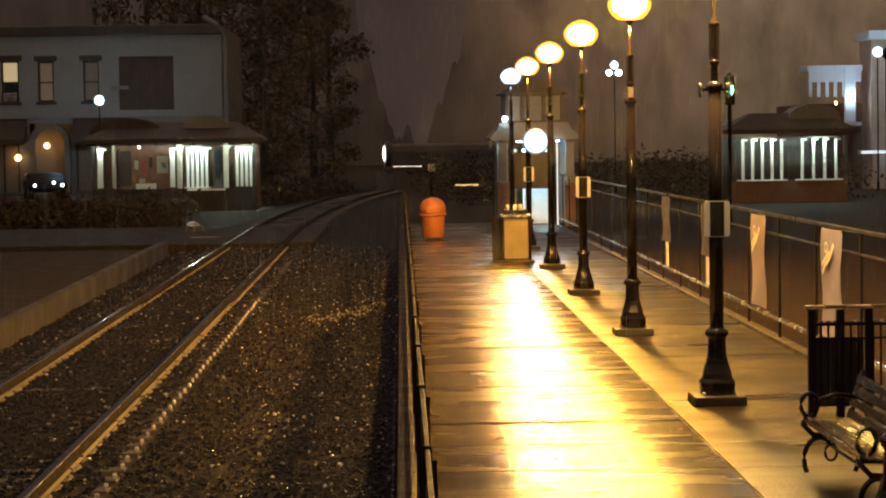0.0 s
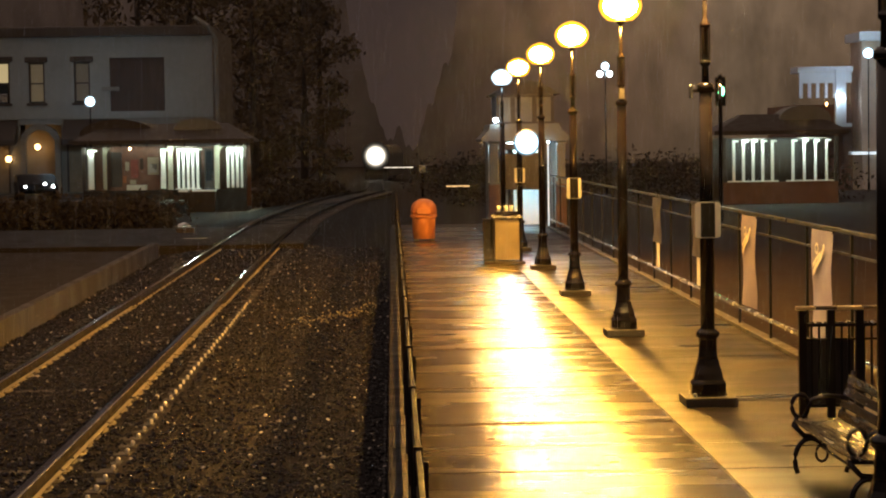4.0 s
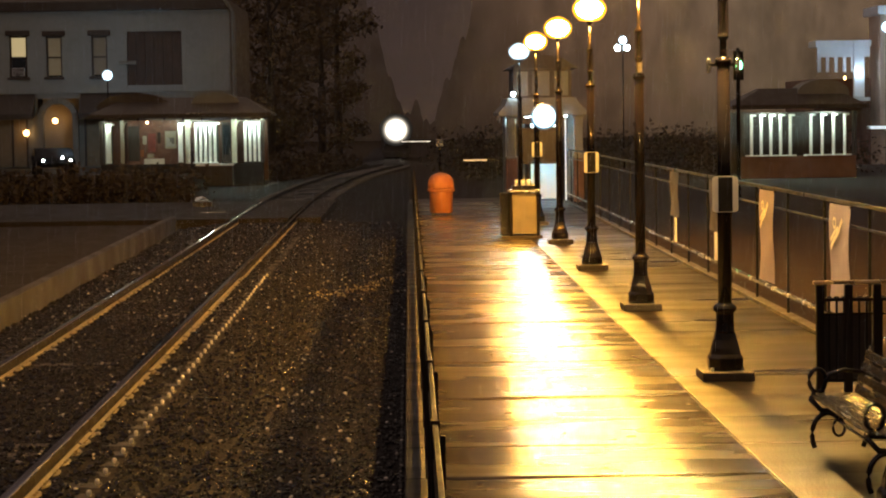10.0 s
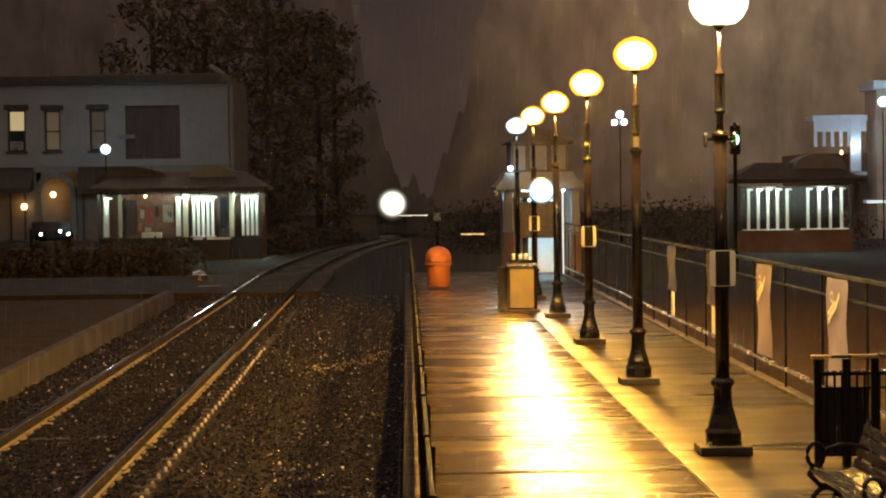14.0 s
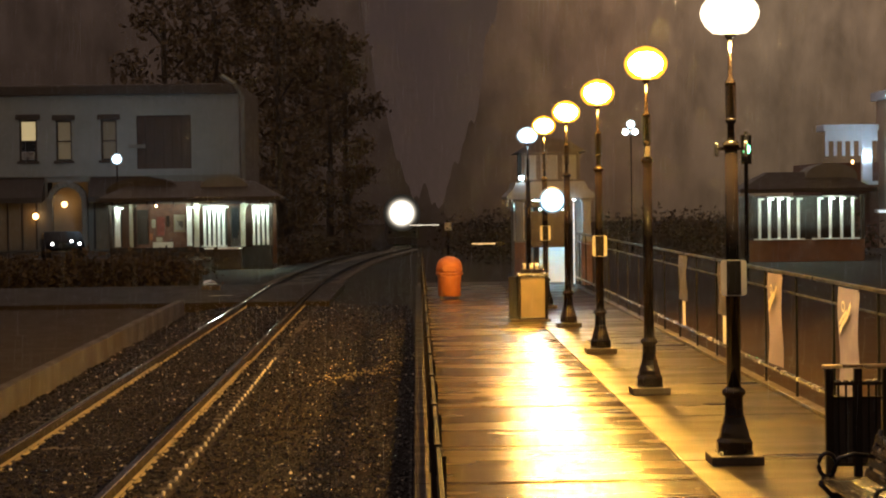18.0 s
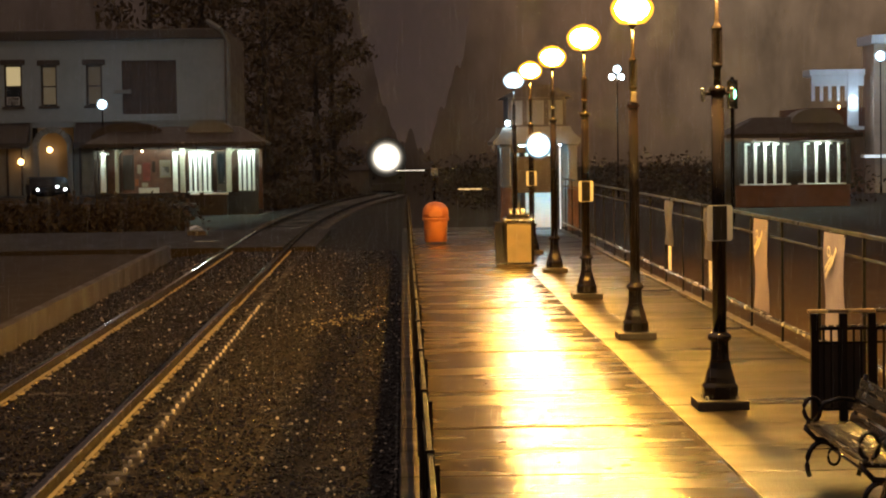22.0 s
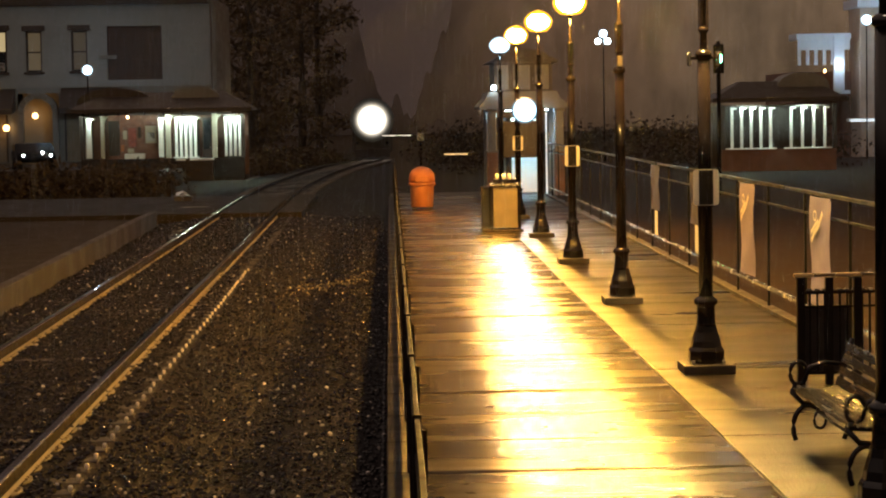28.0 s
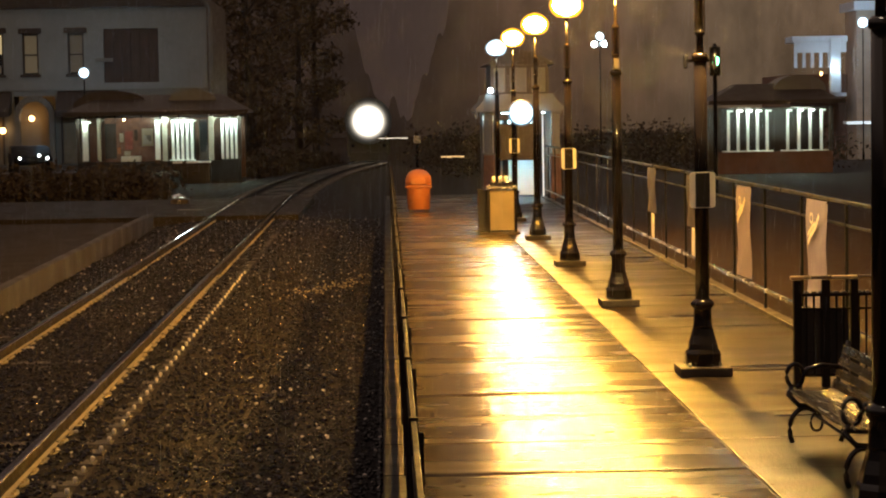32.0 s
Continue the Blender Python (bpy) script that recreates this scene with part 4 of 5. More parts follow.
def build_flood_lamp():
    f = thing("flood_lamp", pose(3.05, 48.55, 2.46), "bright cool white flood lamp clamped to a lamp post", "flood lamp")
    # Lens radius takes in the lamp's bloom; the bluish rim imitates its halo.
    bm = bmesh.new()
    bmesh.ops.create_uvsphere(bm, u_segments=24, v_segments=14, radius=0.30, matrix=Matrix.Translation((0, -0.14, 0)) @ Matrix.Diagonal((1, 0.4, 1, 1)))
    part("lens", bm, FLOOD, f, "glowing white lens sized to its bloom", soft=True)
    part("housing", bm_tube([(0, 0.02, 0), (0, -0.10, 0)], 0.275, sides=24), BLACK_IRON, f)
    part("bracket", bm_tube([(0, 0.0, 0), (-0.08, 0.12, 0), (-0.14, 0.24, 0.0)], 0.02), BLACK_IRON, f)


build_flood_lamp()


# ---- shelters beyond the tracks ----
def build_shelter(name_label, x0, x1, y, bays, cupola, floor_z=-0.4, zb=0.62, zt=2.42, boards=STAINED, back=BRICK):
    s = thing("waiting_shelter", pose(0, y, 0), name_label, "shelter", "lit waiting shelters")
    part("floor_slab", bm_box(x0, x1, 0, 3.2, floor_z - 0.3, floor_z + 0.1), OLD_CONCRETE, s)
    part("dado_wall", bm_box(x0, x1, -0.02, 0.16, floor_z, zb - 0.06), boards, s, "low dark wall")
    part("rear_wall", bm_box(x0, x1, 3.0, 3.15, floor_z, zt + 0.1), back, s, "dim brown rear wall")
    for x in (x0 + 0.06, x1 - 0.06):
        part("corner_post", bm_box(x - 0.09, x + 0.09, -0.05, 0.15, zb - 0.06, zt + 0.12, bevel=0.01), DARK_TRIM, s)
    for a, b, n, sill in bays:
        if sill:
            part("sill", bm_box(a - 0.04, b + 0.04, -0.12, 0.2, zb - 0.06, zb, bevel=0.01), WHITE_PAINT, s, "white sill")
        if n > 1:
            part("bay_lintel", bm_box(a - 0.04, b + 0.04, -0.04, 0.12, zt, zt + 0.07, bevel=0.01), DARK_TRIM, s)
        for i in range(n):
            x = a + (b - a) * (i + 0.5) / n if n > 1 else (a + b) / 2
            w = 0.062 if n > 1 else (b - a) / 2
            c = part("column", bm_box(x - w, x + w, -0.02, 0.09, zb, zt, bevel=0.012), WHITE_PAINT, s, "white painted mullion")
            if n > 1:
                part("bracket", bm_box(x - w, x + w + 0.15, 0.0, 0.08, zt - 0.09, zt - 0.005, bevel=0.02), WHITE_PAINT, c)
        if n > 1 and boards is STAINED:
            # Lighter panel added behind the bay so its gaps look lit.
            part("bay_panel", bm_box(a, b, 0.45, 0.50, floor_z, zt), BAY_BACKING, s, "grey panel added so the bay gaps look lit")
        if n > 1 or b < -13:
            # Unseen light added behind the fascia to brighten the white mullions.
            part("bay_fill_light", bm_box((a + b) / 2 - 0.4 * min(1, b - a + 0.1), (a + b) / 2 + 0.4 * min(1, b - a + 0.1), -0.32, -0.22, zt + 0.231, zt + 0.271, bevel=0.008), BAY_FILL, s, "hidden soffit light added to brighten the mullions")
    part("soffit", bm_box(x0 - 0.5, x1 + 0.4, -0.75, 3.6, zt + 0.28, zt + 0.34), DARK_TRIM, s)
    part("fascia", bm_box(x0 - 0.52, x1 + 0.42, -0.80, -0.75, zt + 0.226, zt + 0.42, bevel=0.01), DARK_TRIM, s)
    bm = bmesh.new()
    lo = [(x0 - 0.5, -0.75), (x1 + 0.4, -0.75), (x1 + 0.4, 3.6), (x0 - 0.5, 3.6)]
    hi = [(x0 + 1.0, 1.0), (x1 - 0.9, 1.0), (x1 - 0.9, 2.0), (x0 + 1.0, 2.0)]
    a = [bm.verts.new((u, v, zt + 0.36)) for u, v in lo]
    b = [bm.verts.new((u, v, zt + 1.15)) for u, v in hi]
    for i in range(4):
        bm.faces.new((a[i], a[(i + 1) % 4], b[(i + 1) % 4], b[i]))
    bm.faces.new(b)
    bm.faces.new(a[::-1])
    part("hip_roof", bm, ROOF, s, "dark shingled hip roof")
    c0, c1, z0, z1 = cupola
    bm = bmesh.new()
    mid, half = (c0 + c1) / 2, (c1 - c0) / 2
    prism(bm, [(mid + half * math.cos(a * math.pi / 12), z0 + (z1 - z0) * (0.35 + 0.65 * math.sin(a * math.pi / 12))) for a in range(13)] + [(c0, z0 - 0.3), (c1, z0 - 0.3)], "y", 0.4, 2.4)
    cup = part("cupola", bm, STUCCO, s, "pale rounded roof cupola")
    part("cupola_moulding", bm_box(c0 - 0.1, c1 + 0.1, 0.3, 2.5, z0 - 0.04, z0 + 0.06, bevel=0.03), ROOF, cup)
    return s


long_shelter = build_shelter("long waiting shelter with lit white mullions and dark hip roof", -14.0, -6.6, 98,
                             [(-13.76, -13.50, 2, False), (-10.47, -10.26, 2, False), (-9.78, -8.70, 5, True), (-7.54, -6.69, 4, False)], (-9.9, -7.7, 2.95, 3.80))


def fit_out_shelter(s):
    """Cream posts, a dark door, a warm display behind the open front and a second hump on the roof."""
    for x0, x1 in ((-13.09, -12.92), (-10.15, -9.92), (-8.04, -7.82)):
        post = part("cream_post", bm_box(x0, x1, -0.06, 0.1, 0.56, 2.56, bevel=0.02), CREAM, s, "cream painted post")
        bm = bmesh.new()
        prism(bm, [(x1, 2.50), (x1 + 0.20, 2.50), (x1 + 0.07, 2.40), (x1, 2.18)], "y", -0.03, 0.07)
        part("curved_bracket", bm, CREAM, post)
    door = part("door", bm_box(-8.50, -8.06, 0.06, 0.11, 0.1, 2.42, bevel=0.01), DARK_TRIM, s, "dark glazed door")
    part("door_glass", bm_box(-8.44, -8.12, 0.045, 0.062, 0.95, 2.3), PANE, door)
    part("door_handle", bm_tube([(-8.15, 0.03, 1.0), (-8.15, 0.03, 1.25)], 0.015, sides=6), STAINLESS, door)
    board = part("display_board", bm_box(-12.88, -10.55, 1.0, 1.06, 0.1, 2.55), DISPLAY, s, "warm brown display board")
    for x0, x1, z0, z1, m in ((-12.86, -12.35, 0.7, 2.3, DARK_TRIM), (-12.20, -12.02, 1.45, 1.85, CREAM), (-11.95, -11.60, 1.10, 1.95, RED_CLOTH), (-11.52, -11.38, 1.5, 2.0, SHUTTER), (-11.18, -10.66, 1.25, 2.05, CREAM),
                              (-11.10, -10.75, 1.35, 1.75, MESH_GREY), (-12.0, -11.72, 0.82, 1.02, CREAM), (-12.30, -12.16, 0.9, 1.2, ORANGE)):
        depth = 0.90 if m is MESH_GREY else 0.94
        part("notice", bm_box(x0, x1, depth, depth + 0.05, z0, z1, bevel=0.008), m, board)
    part("counter", bm_box(-12.1, -11.2, 0.5, 0.85, 0.1, 0.80, bevel=0.02), WHITE_PAINT, s, "pale counter")
    # Small bulb added here to give the display its warm light.
    bm = bmesh.new()
    bmesh.ops.create_uvsphere(bm, u_segments=10, v_segments=8, radius=0.05, matrix=Matrix.Translation((-11.9, 0.35, 2.46)))
    part("display_fill_lamp", bm, DISPLAY_FILL, s, "small warm lamp added to light the display", soft=True)
    bm = bmesh.new()
    prism(bm, [(-12.5 + 1.75 * math.cos(a * math.pi / 12), 3.05 + 0.75 * math.sin(a * math.pi / 12)) for a in range(13)], "y", 0.6, 2.3)
    part("roof_hump", bm, ROOF, s, "dark rounded roof hump")
    # Metal strip stands for the bright line of a light fitting.
    part("fascia_strip", bm_box(-10.07, -9.30, -0.83, -0.80, 2.81, 2.85, bevel=0.005), STAINLESS, s, "thin metal strip in place of a fascia light")


fit_out_shelter(long_shelter)
# White tread paints in the lit floor before the bay.
threshold = thing("shelter_step", pose(-8.8, 97.55, 0), "step painted white for the lit floor before a shelter", "step")
part("tread", bm_box(-0.85, 0.85, -0.4, 0.3, 0.46, 0.54, bevel=0.02), WHITE_PAINT, threshold)
part("riser", bm_box(-0.82, 0.82, -0.34, 0.3, -0.45, 0.46), DARK_FOOT, threshold)
build_shelter("small waiting shelter with lit white mullions and dark roof", 14.7, 19.8, 95,
              [(14.95, 17.1, 5, True), (17.55, 19.55, 4, True)], (17.3, 19.6, 3.0, 3.95), boards=RED_BOARDS, back=DARK_TRIM)


# ---- white two-storey building across the tracks ----
FAINT_PANE = glow("faint_blind", (1.0, 0.80, 0.50), 0.014)
FAINT_PANE.node_tree.nodes["Principled BSDF"].inputs["Base Color"].default_value = (0.15, 0.13, 0.10, 1)


def build_corner_building():
    h = thing("corner_building", pose(0, 115, 0), "white two-storey brick building with dark trim and a few lit windows", "building")
    x0, x1, top = -34.0, -9.45, 8.4
    openings = [(-31.0, -30.0, 4.95, 7.2), (-27.6, -26.6, 4.95, 7.2), (-24.2, -23.2, 4.95, 7.2), (-21.15, -20.2, 4.95, 7.15), (-19.2, -18.35, 4.95, 7.1), (-16.8, -15.95, 4.95, 7.1), (-14.9, -12.0, 4.45, 7.3)]
    x = x0
    for a, b, c, d in sorted(openings):
        part("wall_pier", bm_box(x, a, 0, 0.4, 4.1, top), WHITE_WALL, h)
        part("wall_under_window", bm_box(a, b, 0, 0.4, 4.1, c), WHITE_WALL, h)
        part("wall_over_window", bm_box(a, b, 0, 0.4, d, top), WHITE_WALL, h)
        x = b
    part("wall_pier", bm_box(x, x1, 0, 0.4, 4.1, top), WHITE_WALL, h, "white painted brick wall")
    # Dark trim colour paints in the shade on this side of the building.
    part("side_wall", bm_box(x1 - 0.4, x1, 0.4, 14, -1, top + 0.5), DARK_TRIM, h, "side wall painted dark for its shade")
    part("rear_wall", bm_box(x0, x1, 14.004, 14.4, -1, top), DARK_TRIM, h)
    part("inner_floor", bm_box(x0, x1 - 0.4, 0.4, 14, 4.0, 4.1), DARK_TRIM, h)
    part("roof", bm_box(x0, x1 - 0.42, 0.42, 13.9, top + 0.1, top + 0.25), ROOF, h)
    part("cornice", bm_box(x0, x1 + 0.02, -0.30, 0.05, top, top + 0.55, bevel=0.08), DARK_TRIM, h, "dark moulded cornice")
    mats = [DIM_PANE, PANE, PANE, WARM_PANE, DIM_PANE, FAINT_PANE]
    for (a, b, c, d), pm in zip(openings[:-1], mats):
        w = part("window", bm_box(a, b, 0.22, 0.26, c, d), PANE, h, "tall sash window with a dark hood")
        part("hood", bm_box(a - 0.18, b + 0.18, -0.12, 0.02, d, d + 0.28, bevel=0.04), DARK_TRIM, w)
        part("window_sill", bm_box(a - 0.12, b + 0.12, -0.12, 0.05, c - 0.14, c, bevel=0.03), DARK_TRIM, w)
        bm = bmesh.new()
        box(bm, a, a + 0.09, 0.12, 0.2, c, d)
        box(bm, b - 0.09, b, 0.12, 0.2, c, d)
        box(bm, a, b, 0.12, 0.2, c + 0.48 * (d - c) - 0.04, c + 0.48 * (d - c) + 0.04)
        box(bm, a, b, 0.12, 0.2, d - 0.08, d)
        part("window_frame", bm, DARK_TRIM, w)
        if pm is not PANE:
            low = c + (0.50 if pm is WARM_PANE else 0.04) * (d - c)
            part("blind", bm_box(a + 0.1, b - 0.1, 0.205, 0.215, low, d - 0.1), pm, w, "lit window blind")
    unit = part("air_conditioner", bm_box(-21.02, -20.36, -0.05, 0.2, 5.02, 5.45, bevel=0.02), MESH_GREY, h, "grey window air conditioner")
    for k in range(5):
        part("vent_slat", bm_box(-20.96, -20.42, -0.065, -0.045, 5.08 + 0.07 * k, 5.11 + 0.07 * k), DARK_TRIM, unit)
    part("loading_shutter", bm_box(-14.9, -12.0, 0.18, 0.24, 4.45, 7.3), DARK_TRIM, h, "large dark boarded opening")
    for k in range(6):
        part("shutter_board", bm_box(-14.88 + 0.48 * k, -14.44 + 0.48 * k, 0.13, 0.18, 4.47, 7.28, bevel=0.01), SHUTTER, h)
    part("side_bracket", bm_box(-15.3, -14.4, -0.3, 0.0, 5.55, 5.75, bevel=0.02), STUCCO, h)
    # ground floor: awnings, arch, shopfronts
    part("ground_wall", bm_box(x0, -19.75, 0.1, 0.4, -1, 4.1), STUCCO, h)
    part("ground_wall", bm_box(-17.55, x1, 0.1, 0.4, -1, 4.1), STUCCO, h)
    arch = bmesh.new()
    cx, cz = -18.65, 2.75
    for k in range(12):
        a0, a1 = math.pi * k / 12, math.pi * (k + 0.92) / 12
        q = [(cx + r * math.cos(a), cz + r * math.sin(a)) for r, a in ((0.78, a0), (1.08, a0), (1.08, a1), (0.78, a1))]
        prism(arch, q, "y", -0.12, 0.35)
    box(arch, cx - 1.08, cx - 0.78, -0.12, 0.35, -1, cz)
    box(arch, cx + 0.78, cx + 1.08, -0.12, 0.35, -1, cz)
    part("arch", arch, STUCCO, h, "round brick entrance arch")
    part("arch_top_wall", bm_box(-19.75, -17.55, 0.16, 0.4, 3.8, 4.1), WHITE_WALL, h)
    part("vestibule", bm_box(-19.7, -17.6, 1.6, 1.8, -1, 4.0), OLIVE, h)
    for a, b in ((-34, -19.85), (-17.4, -14.2)):
        bm = bmesh.new()
        prism(bm, [(0.1, 4.05), (-1.0, 3.0), (-1.0, 2.72), (0.1, 2.9)], "x", a, b)
        part("awning", bm, DARK_TRIM, h, "dark sloping awning")
    for a, b in ((-22.6, -20.3), (-17.2, -14.4), (-14.0, -11.0)):
        # Tan panel colour stands for the warm light of the shop window.
        w = part("shopfront", bm_box(a, b, 0.02, 0.09, 0.2, 2.7), TAN, h, "shopfront with its warm light painted in tan")
        for k in range(4):
            u = a + (b - a) * k / 3
            part("shop_mullion", bm_box(u - 0.05, u + 0.05, -0.05, 0.04, 0.2, 2.7), DARK_TRIM, w)
    for x, z, r, m in ((-20.3, 2.0, 0.17, WARM_LAMP), (-18.95, 2.62, 0.16, WARM_LAMP), (-23.2, 2.0, 0.12, WARM_LAMP)):
        bm = bmesh.new()
        bmesh.ops.create_uvsphere(bm, u_segments=12, v_segments=8, radius=r, matrix=Matrix.Translation((x, -0.28 if x < -19.5 else 0.9, z)))
        part("wall_lantern", bm, m, h, "glowing warm wall lantern", soft=True)
    part("neon_sign", bm_box(-22.1, -21.2, -0.06, 0.0, 3.0, 3.35), RED, h, "small red lit sign")
    part("downspout", bm_tube([(-9.2, -0.2, -0.5), (-9.2, -0.2, 8.2), (-9.6, -0.5, 8.9), (-10.3, -0.05, 9.35)], 0.12), STUCCO, h, "pale curved downspout")


build_corner_building()


def build_globe_lamp(x, y, z, r, label, ground=-0.46):
    s = thing("street_lamp", pose(x, y, 0), label, "street lamp", "white street lamps")
    part("pole", bm_lathe([(0.07, ground), (0.07, ground + 0.4), (0.04, ground + 0.5), (0.03, z - r)], sides=10), BLACK_IRON, s)
    # This radius takes in the street lamp's bloom.
    bm = bmesh.new()
    bmesh.ops.create_uvsphere(bm, u_segments=14, v_segments=10, radius=r, matrix=Matrix.Translation((0, 0, z)))
    g = part("globe", bm, BLUE_SHELL, s, "cool white globe", soft=True)
    bm = bmesh.new()
    bmesh.ops.create_uvsphere(bm, u_segments=12, v_segments=8, radius=r * 0.66, matrix=Matrix.Translation((0, 0, z)))
    part("bulb", bm, STREET_BULB, g, soft=True)
    return s


build_globe_lamp(-15.0, 108, 4.84, 0.27, "tall street lamp with a cool white globe by the white building")
build_globe_lamp(26.3, 118, 7.1, 0.31, "tall street lamp with a cool white globe beside a house")
tri = build_globe_lamp(12.0, 120, 6.65, 0.24, "street lamp with a cluster of three white globes")
for dx in (-0.31, 0.23):
    bm = bmesh.new()
    bmesh.ops.create_uvsphere(bm, u_segments=12, v_segments=8, radius=0.155, matrix=Matrix.Translation((dx, -0.1, 6.22)))
    part("globe", bm, COOL_DIM, tri, "cool white globe", soft=True)


def build_signal():
    s = thing("railway_signal", pose(10.75, 70, 0), "tall black signal mast showing a green light", "signal")
    part("mast", bm_lathe([(0.08, -0.46), (0.07, 4.6)], sides=10), BLACK_IRON, s)
    part("head", bm_box(-0.17, 0.17, -0.12, 0.1, 3.55, 4.5, bevel=0.03), BLACK_IRON, s)
    bm = bmesh.new()
    bmesh.ops.create_uvsphere(bm, u_segments=12, v_segments=8, radius=0.11, matrix=Matrix.Translation((0, -0.13, 4.03)) @ Matrix.Diagonal((1, 0.5, 1.5, 1)))
    part("green_lens", bm, GREEN, s, "glowing green lens", soft=True)


build_signal()


# ---- house with a white porch ----
def build_porch_house():
    h = thing("porch_house", pose(0.62, 122, 0), "pale house with a lit white upper porch", "house")
    part("wall", bm_box(26.2, 44, 0, 3, -1, 8.2), HOUSE_WALL, h)
    part("gable_wing", bm_box(22.9, 26.2, 2.5, 12, -1, 4.4), BRICK, h)
    part("roof", bm_box(25.9, 44.5, -0.7, 3.2, 7.95, 8.45, bevel=0.05), BLUE_WHITE, h, "pale eaves")
    part("porch_roof", bm_box(22.6, 25.8, 0.4, 2.6, 6.2, 6.55, bevel=0.04), BLUE_WHITE, h)
    part("porch_fascia", bm_box(22.7, 25.7, 0.35, 0.45, 5.6, 6.2), BLUE_WHITE, h)
    for k in range(6):
        u = 22.8 + 0.48 * k
        part("porch_post", bm_box(u - 0.09, u + 0.09, 0.36, 0.48, 4.75, 5.6), BLUE_WHITE, h)
    part("corner_post", bm_box(24.75, 25.35, 0.2, 0.5, 3.3, 6.4, bevel=0.03), BLUE_WHITE, h, "broad white corner post")
    part("porch_floor", bm_box(22.6, 25.7, 0.3, 2.6, 3.1, 3.3), BLUE_WHITE, h)
    ledge = part("canopy", bm_box(25.4, 28, -0.6, 0, 1.50, 1.68, bevel=0.03), BLUE_WHITE, h)
    # Edge strip glows to stand for lamplight falling on the canopy.
    part("lit_canopy_edge", bm_box(25.5, 27.3, -0.64, -0.60, 1.50, 1.64, bevel=0.01), CANOPY_SHINE, ledge, "canopy edge made to glow for the light on it")
    for x, y, z, r, m in ((24.98, -0.15, 4.75, 0.13, COOL_DIM), (24.2, 0.1, 4.4, 0.09, WARM_LAMP), (27.0, -0.66, 1.32, 0.05, COOL_DIM)):
        bm = bmesh.new()
        bmesh.ops.create_uvsphere(bm, u_segments=12, v_segments=8, radius=r, matrix=Matrix.Translation((x, y, z)) @ Matrix.Diagonal((0.8, 0.8, 1.3, 1)))
        part("porch_lamp", bm, m, h, "white porch lamp", soft=True)


build_porch_house()


# ---- far side platform, crossing, hedge ----
def build_far_platform():
    def edge(y):
        return -4.95 - 0.018 * y
    bm = bmesh.new()
    rows = []
    for y in (-10, 10, 20, 30, 40, 48, 52, 54.5):
        dz = -0.02 * smooth(50.5, 54.6, y)
        rows.append([bm.verts.new(v) for v in ((edge(y), y, -0.6), (edge(y), y, 0.07 + dz), (edge(y) - 0.05, y, 0.09 + dz), (edge(y) - 0.14, y, 0.09 + dz), (edge(y) - 0.14, y, -0.6))])
    for a, b in zip(rows, rows[1:]):
        for i in range(5):
            j = (i + 1) % 5
            bm.faces.new((a[i], a[j], b[j], b[i]))
    bm.faces.new(rows[0])
    bm.faces.new(rows[-1])
    tagged(part("far_platform_kerb", bm, FAR_KERB), "low tan concrete edge of the opposite platform", "platform", kind="structure")
    bm = bmesh.new()
    a = [bm.verts.new(v) for v in ((edge(-10) - 0.14, -10, 0.075), (edge(50) - 0.14, 50, 0.075), (-30, 50, 0.075), (-30, -10, 0.075))]
    bm.faces.new(a)
    r = bmesh.ops.extrude_face_region(bm, geom=bm.faces[:])
    bmesh.ops.translate(bm, vec=(0, 0, -0.6), verts=[v for v in r["geom"] if isinstance(v, bmesh.types.BMVert)])
    tagged(part("far_platform", bm, BLACK_BED), "dark surface of the opposite platform", "platform", kind="structure")


build_far_platform()


def build_crossing():
    bm = bmesh.new()
    for x0, x1, z in ((-40, track_x(60) - 0.86, -0.075), (track_x(60) - 0.66, track_x(60) + 0.66, -0.075), (track_x(60) + 0.86, track_x(60) + 1.5, -0.075)):
        box(bm, x0, x1, 56, 68, -0.5, z, bevel=0.02)
    tagged(part("crossing_road", bm, ASPHALT), "wet asphalt road over the level crossing", "road", kind="structure")
    tagged(part("road_marking", bm_box(-5.85, -5.16, 59.95, 60.15, -0.074, -0.069), ROAD_PAINT), "short worn white stripe on the wet road", "road marking", kind="structure")
    w = thing("parking_wall", pose(0, 77, 0), "long dark concrete parking wall", "wall")
    part("wall", bm_box(-40, -8.6, 0, 0.35, -0.46, 0.54), STAINED, w)
    part("coping", bm_box(-40, -8.5, -0.05, 0.4, 0.54, 0.62, bevel=0.02), DARK_TRIM, w)
    c = thing("relay_box", pose(-6.2, 64.5, -0.46), "small grey trackside cabinet with a wet pale lid", "cabinet")
    part("body", bm_box(-0.28, 0.28, -0.2, 0.2, 0.14, 0.52, bevel=0.02), DARK_TRIM, c)
    part("lid", bm_box(-0.22, 0.20, -0.24, 0.24, 0.52, 0.57, bevel=0.015), WET_LID, c, "wet shining metal lid")
    part("conduit", bm_tube([(-0.2, -0.1, 0.60), (0.0, -0.12, 0.66), (0.12, -0.05, 0.60)], 0.035, sides=8), WET_LID, c, "bent shining conduit")
    part("plinth", bm_box(-0.30, 0.34, -0.42, 0.25, 0.0, 0.14, bevel=0.02), WET_LID, c, "wet pale plinth")
    part("hasp", bm_box(-0.04, 0.04, -0.225, -0.2, 0.36, 0.5, bevel=0.008), STAINLESS, c)


build_crossing()
# Slab added in place of wet ground that reflects the shelter's light.
tagged(part("walkway", bm_box(-6.4, -4.9, 94.5, 100.5, -0.5, -0.40, bevel=0.03), OLD_CONCRETE), "slab added for a wet patch reflecting the shelter", "walkway", kind="structure")


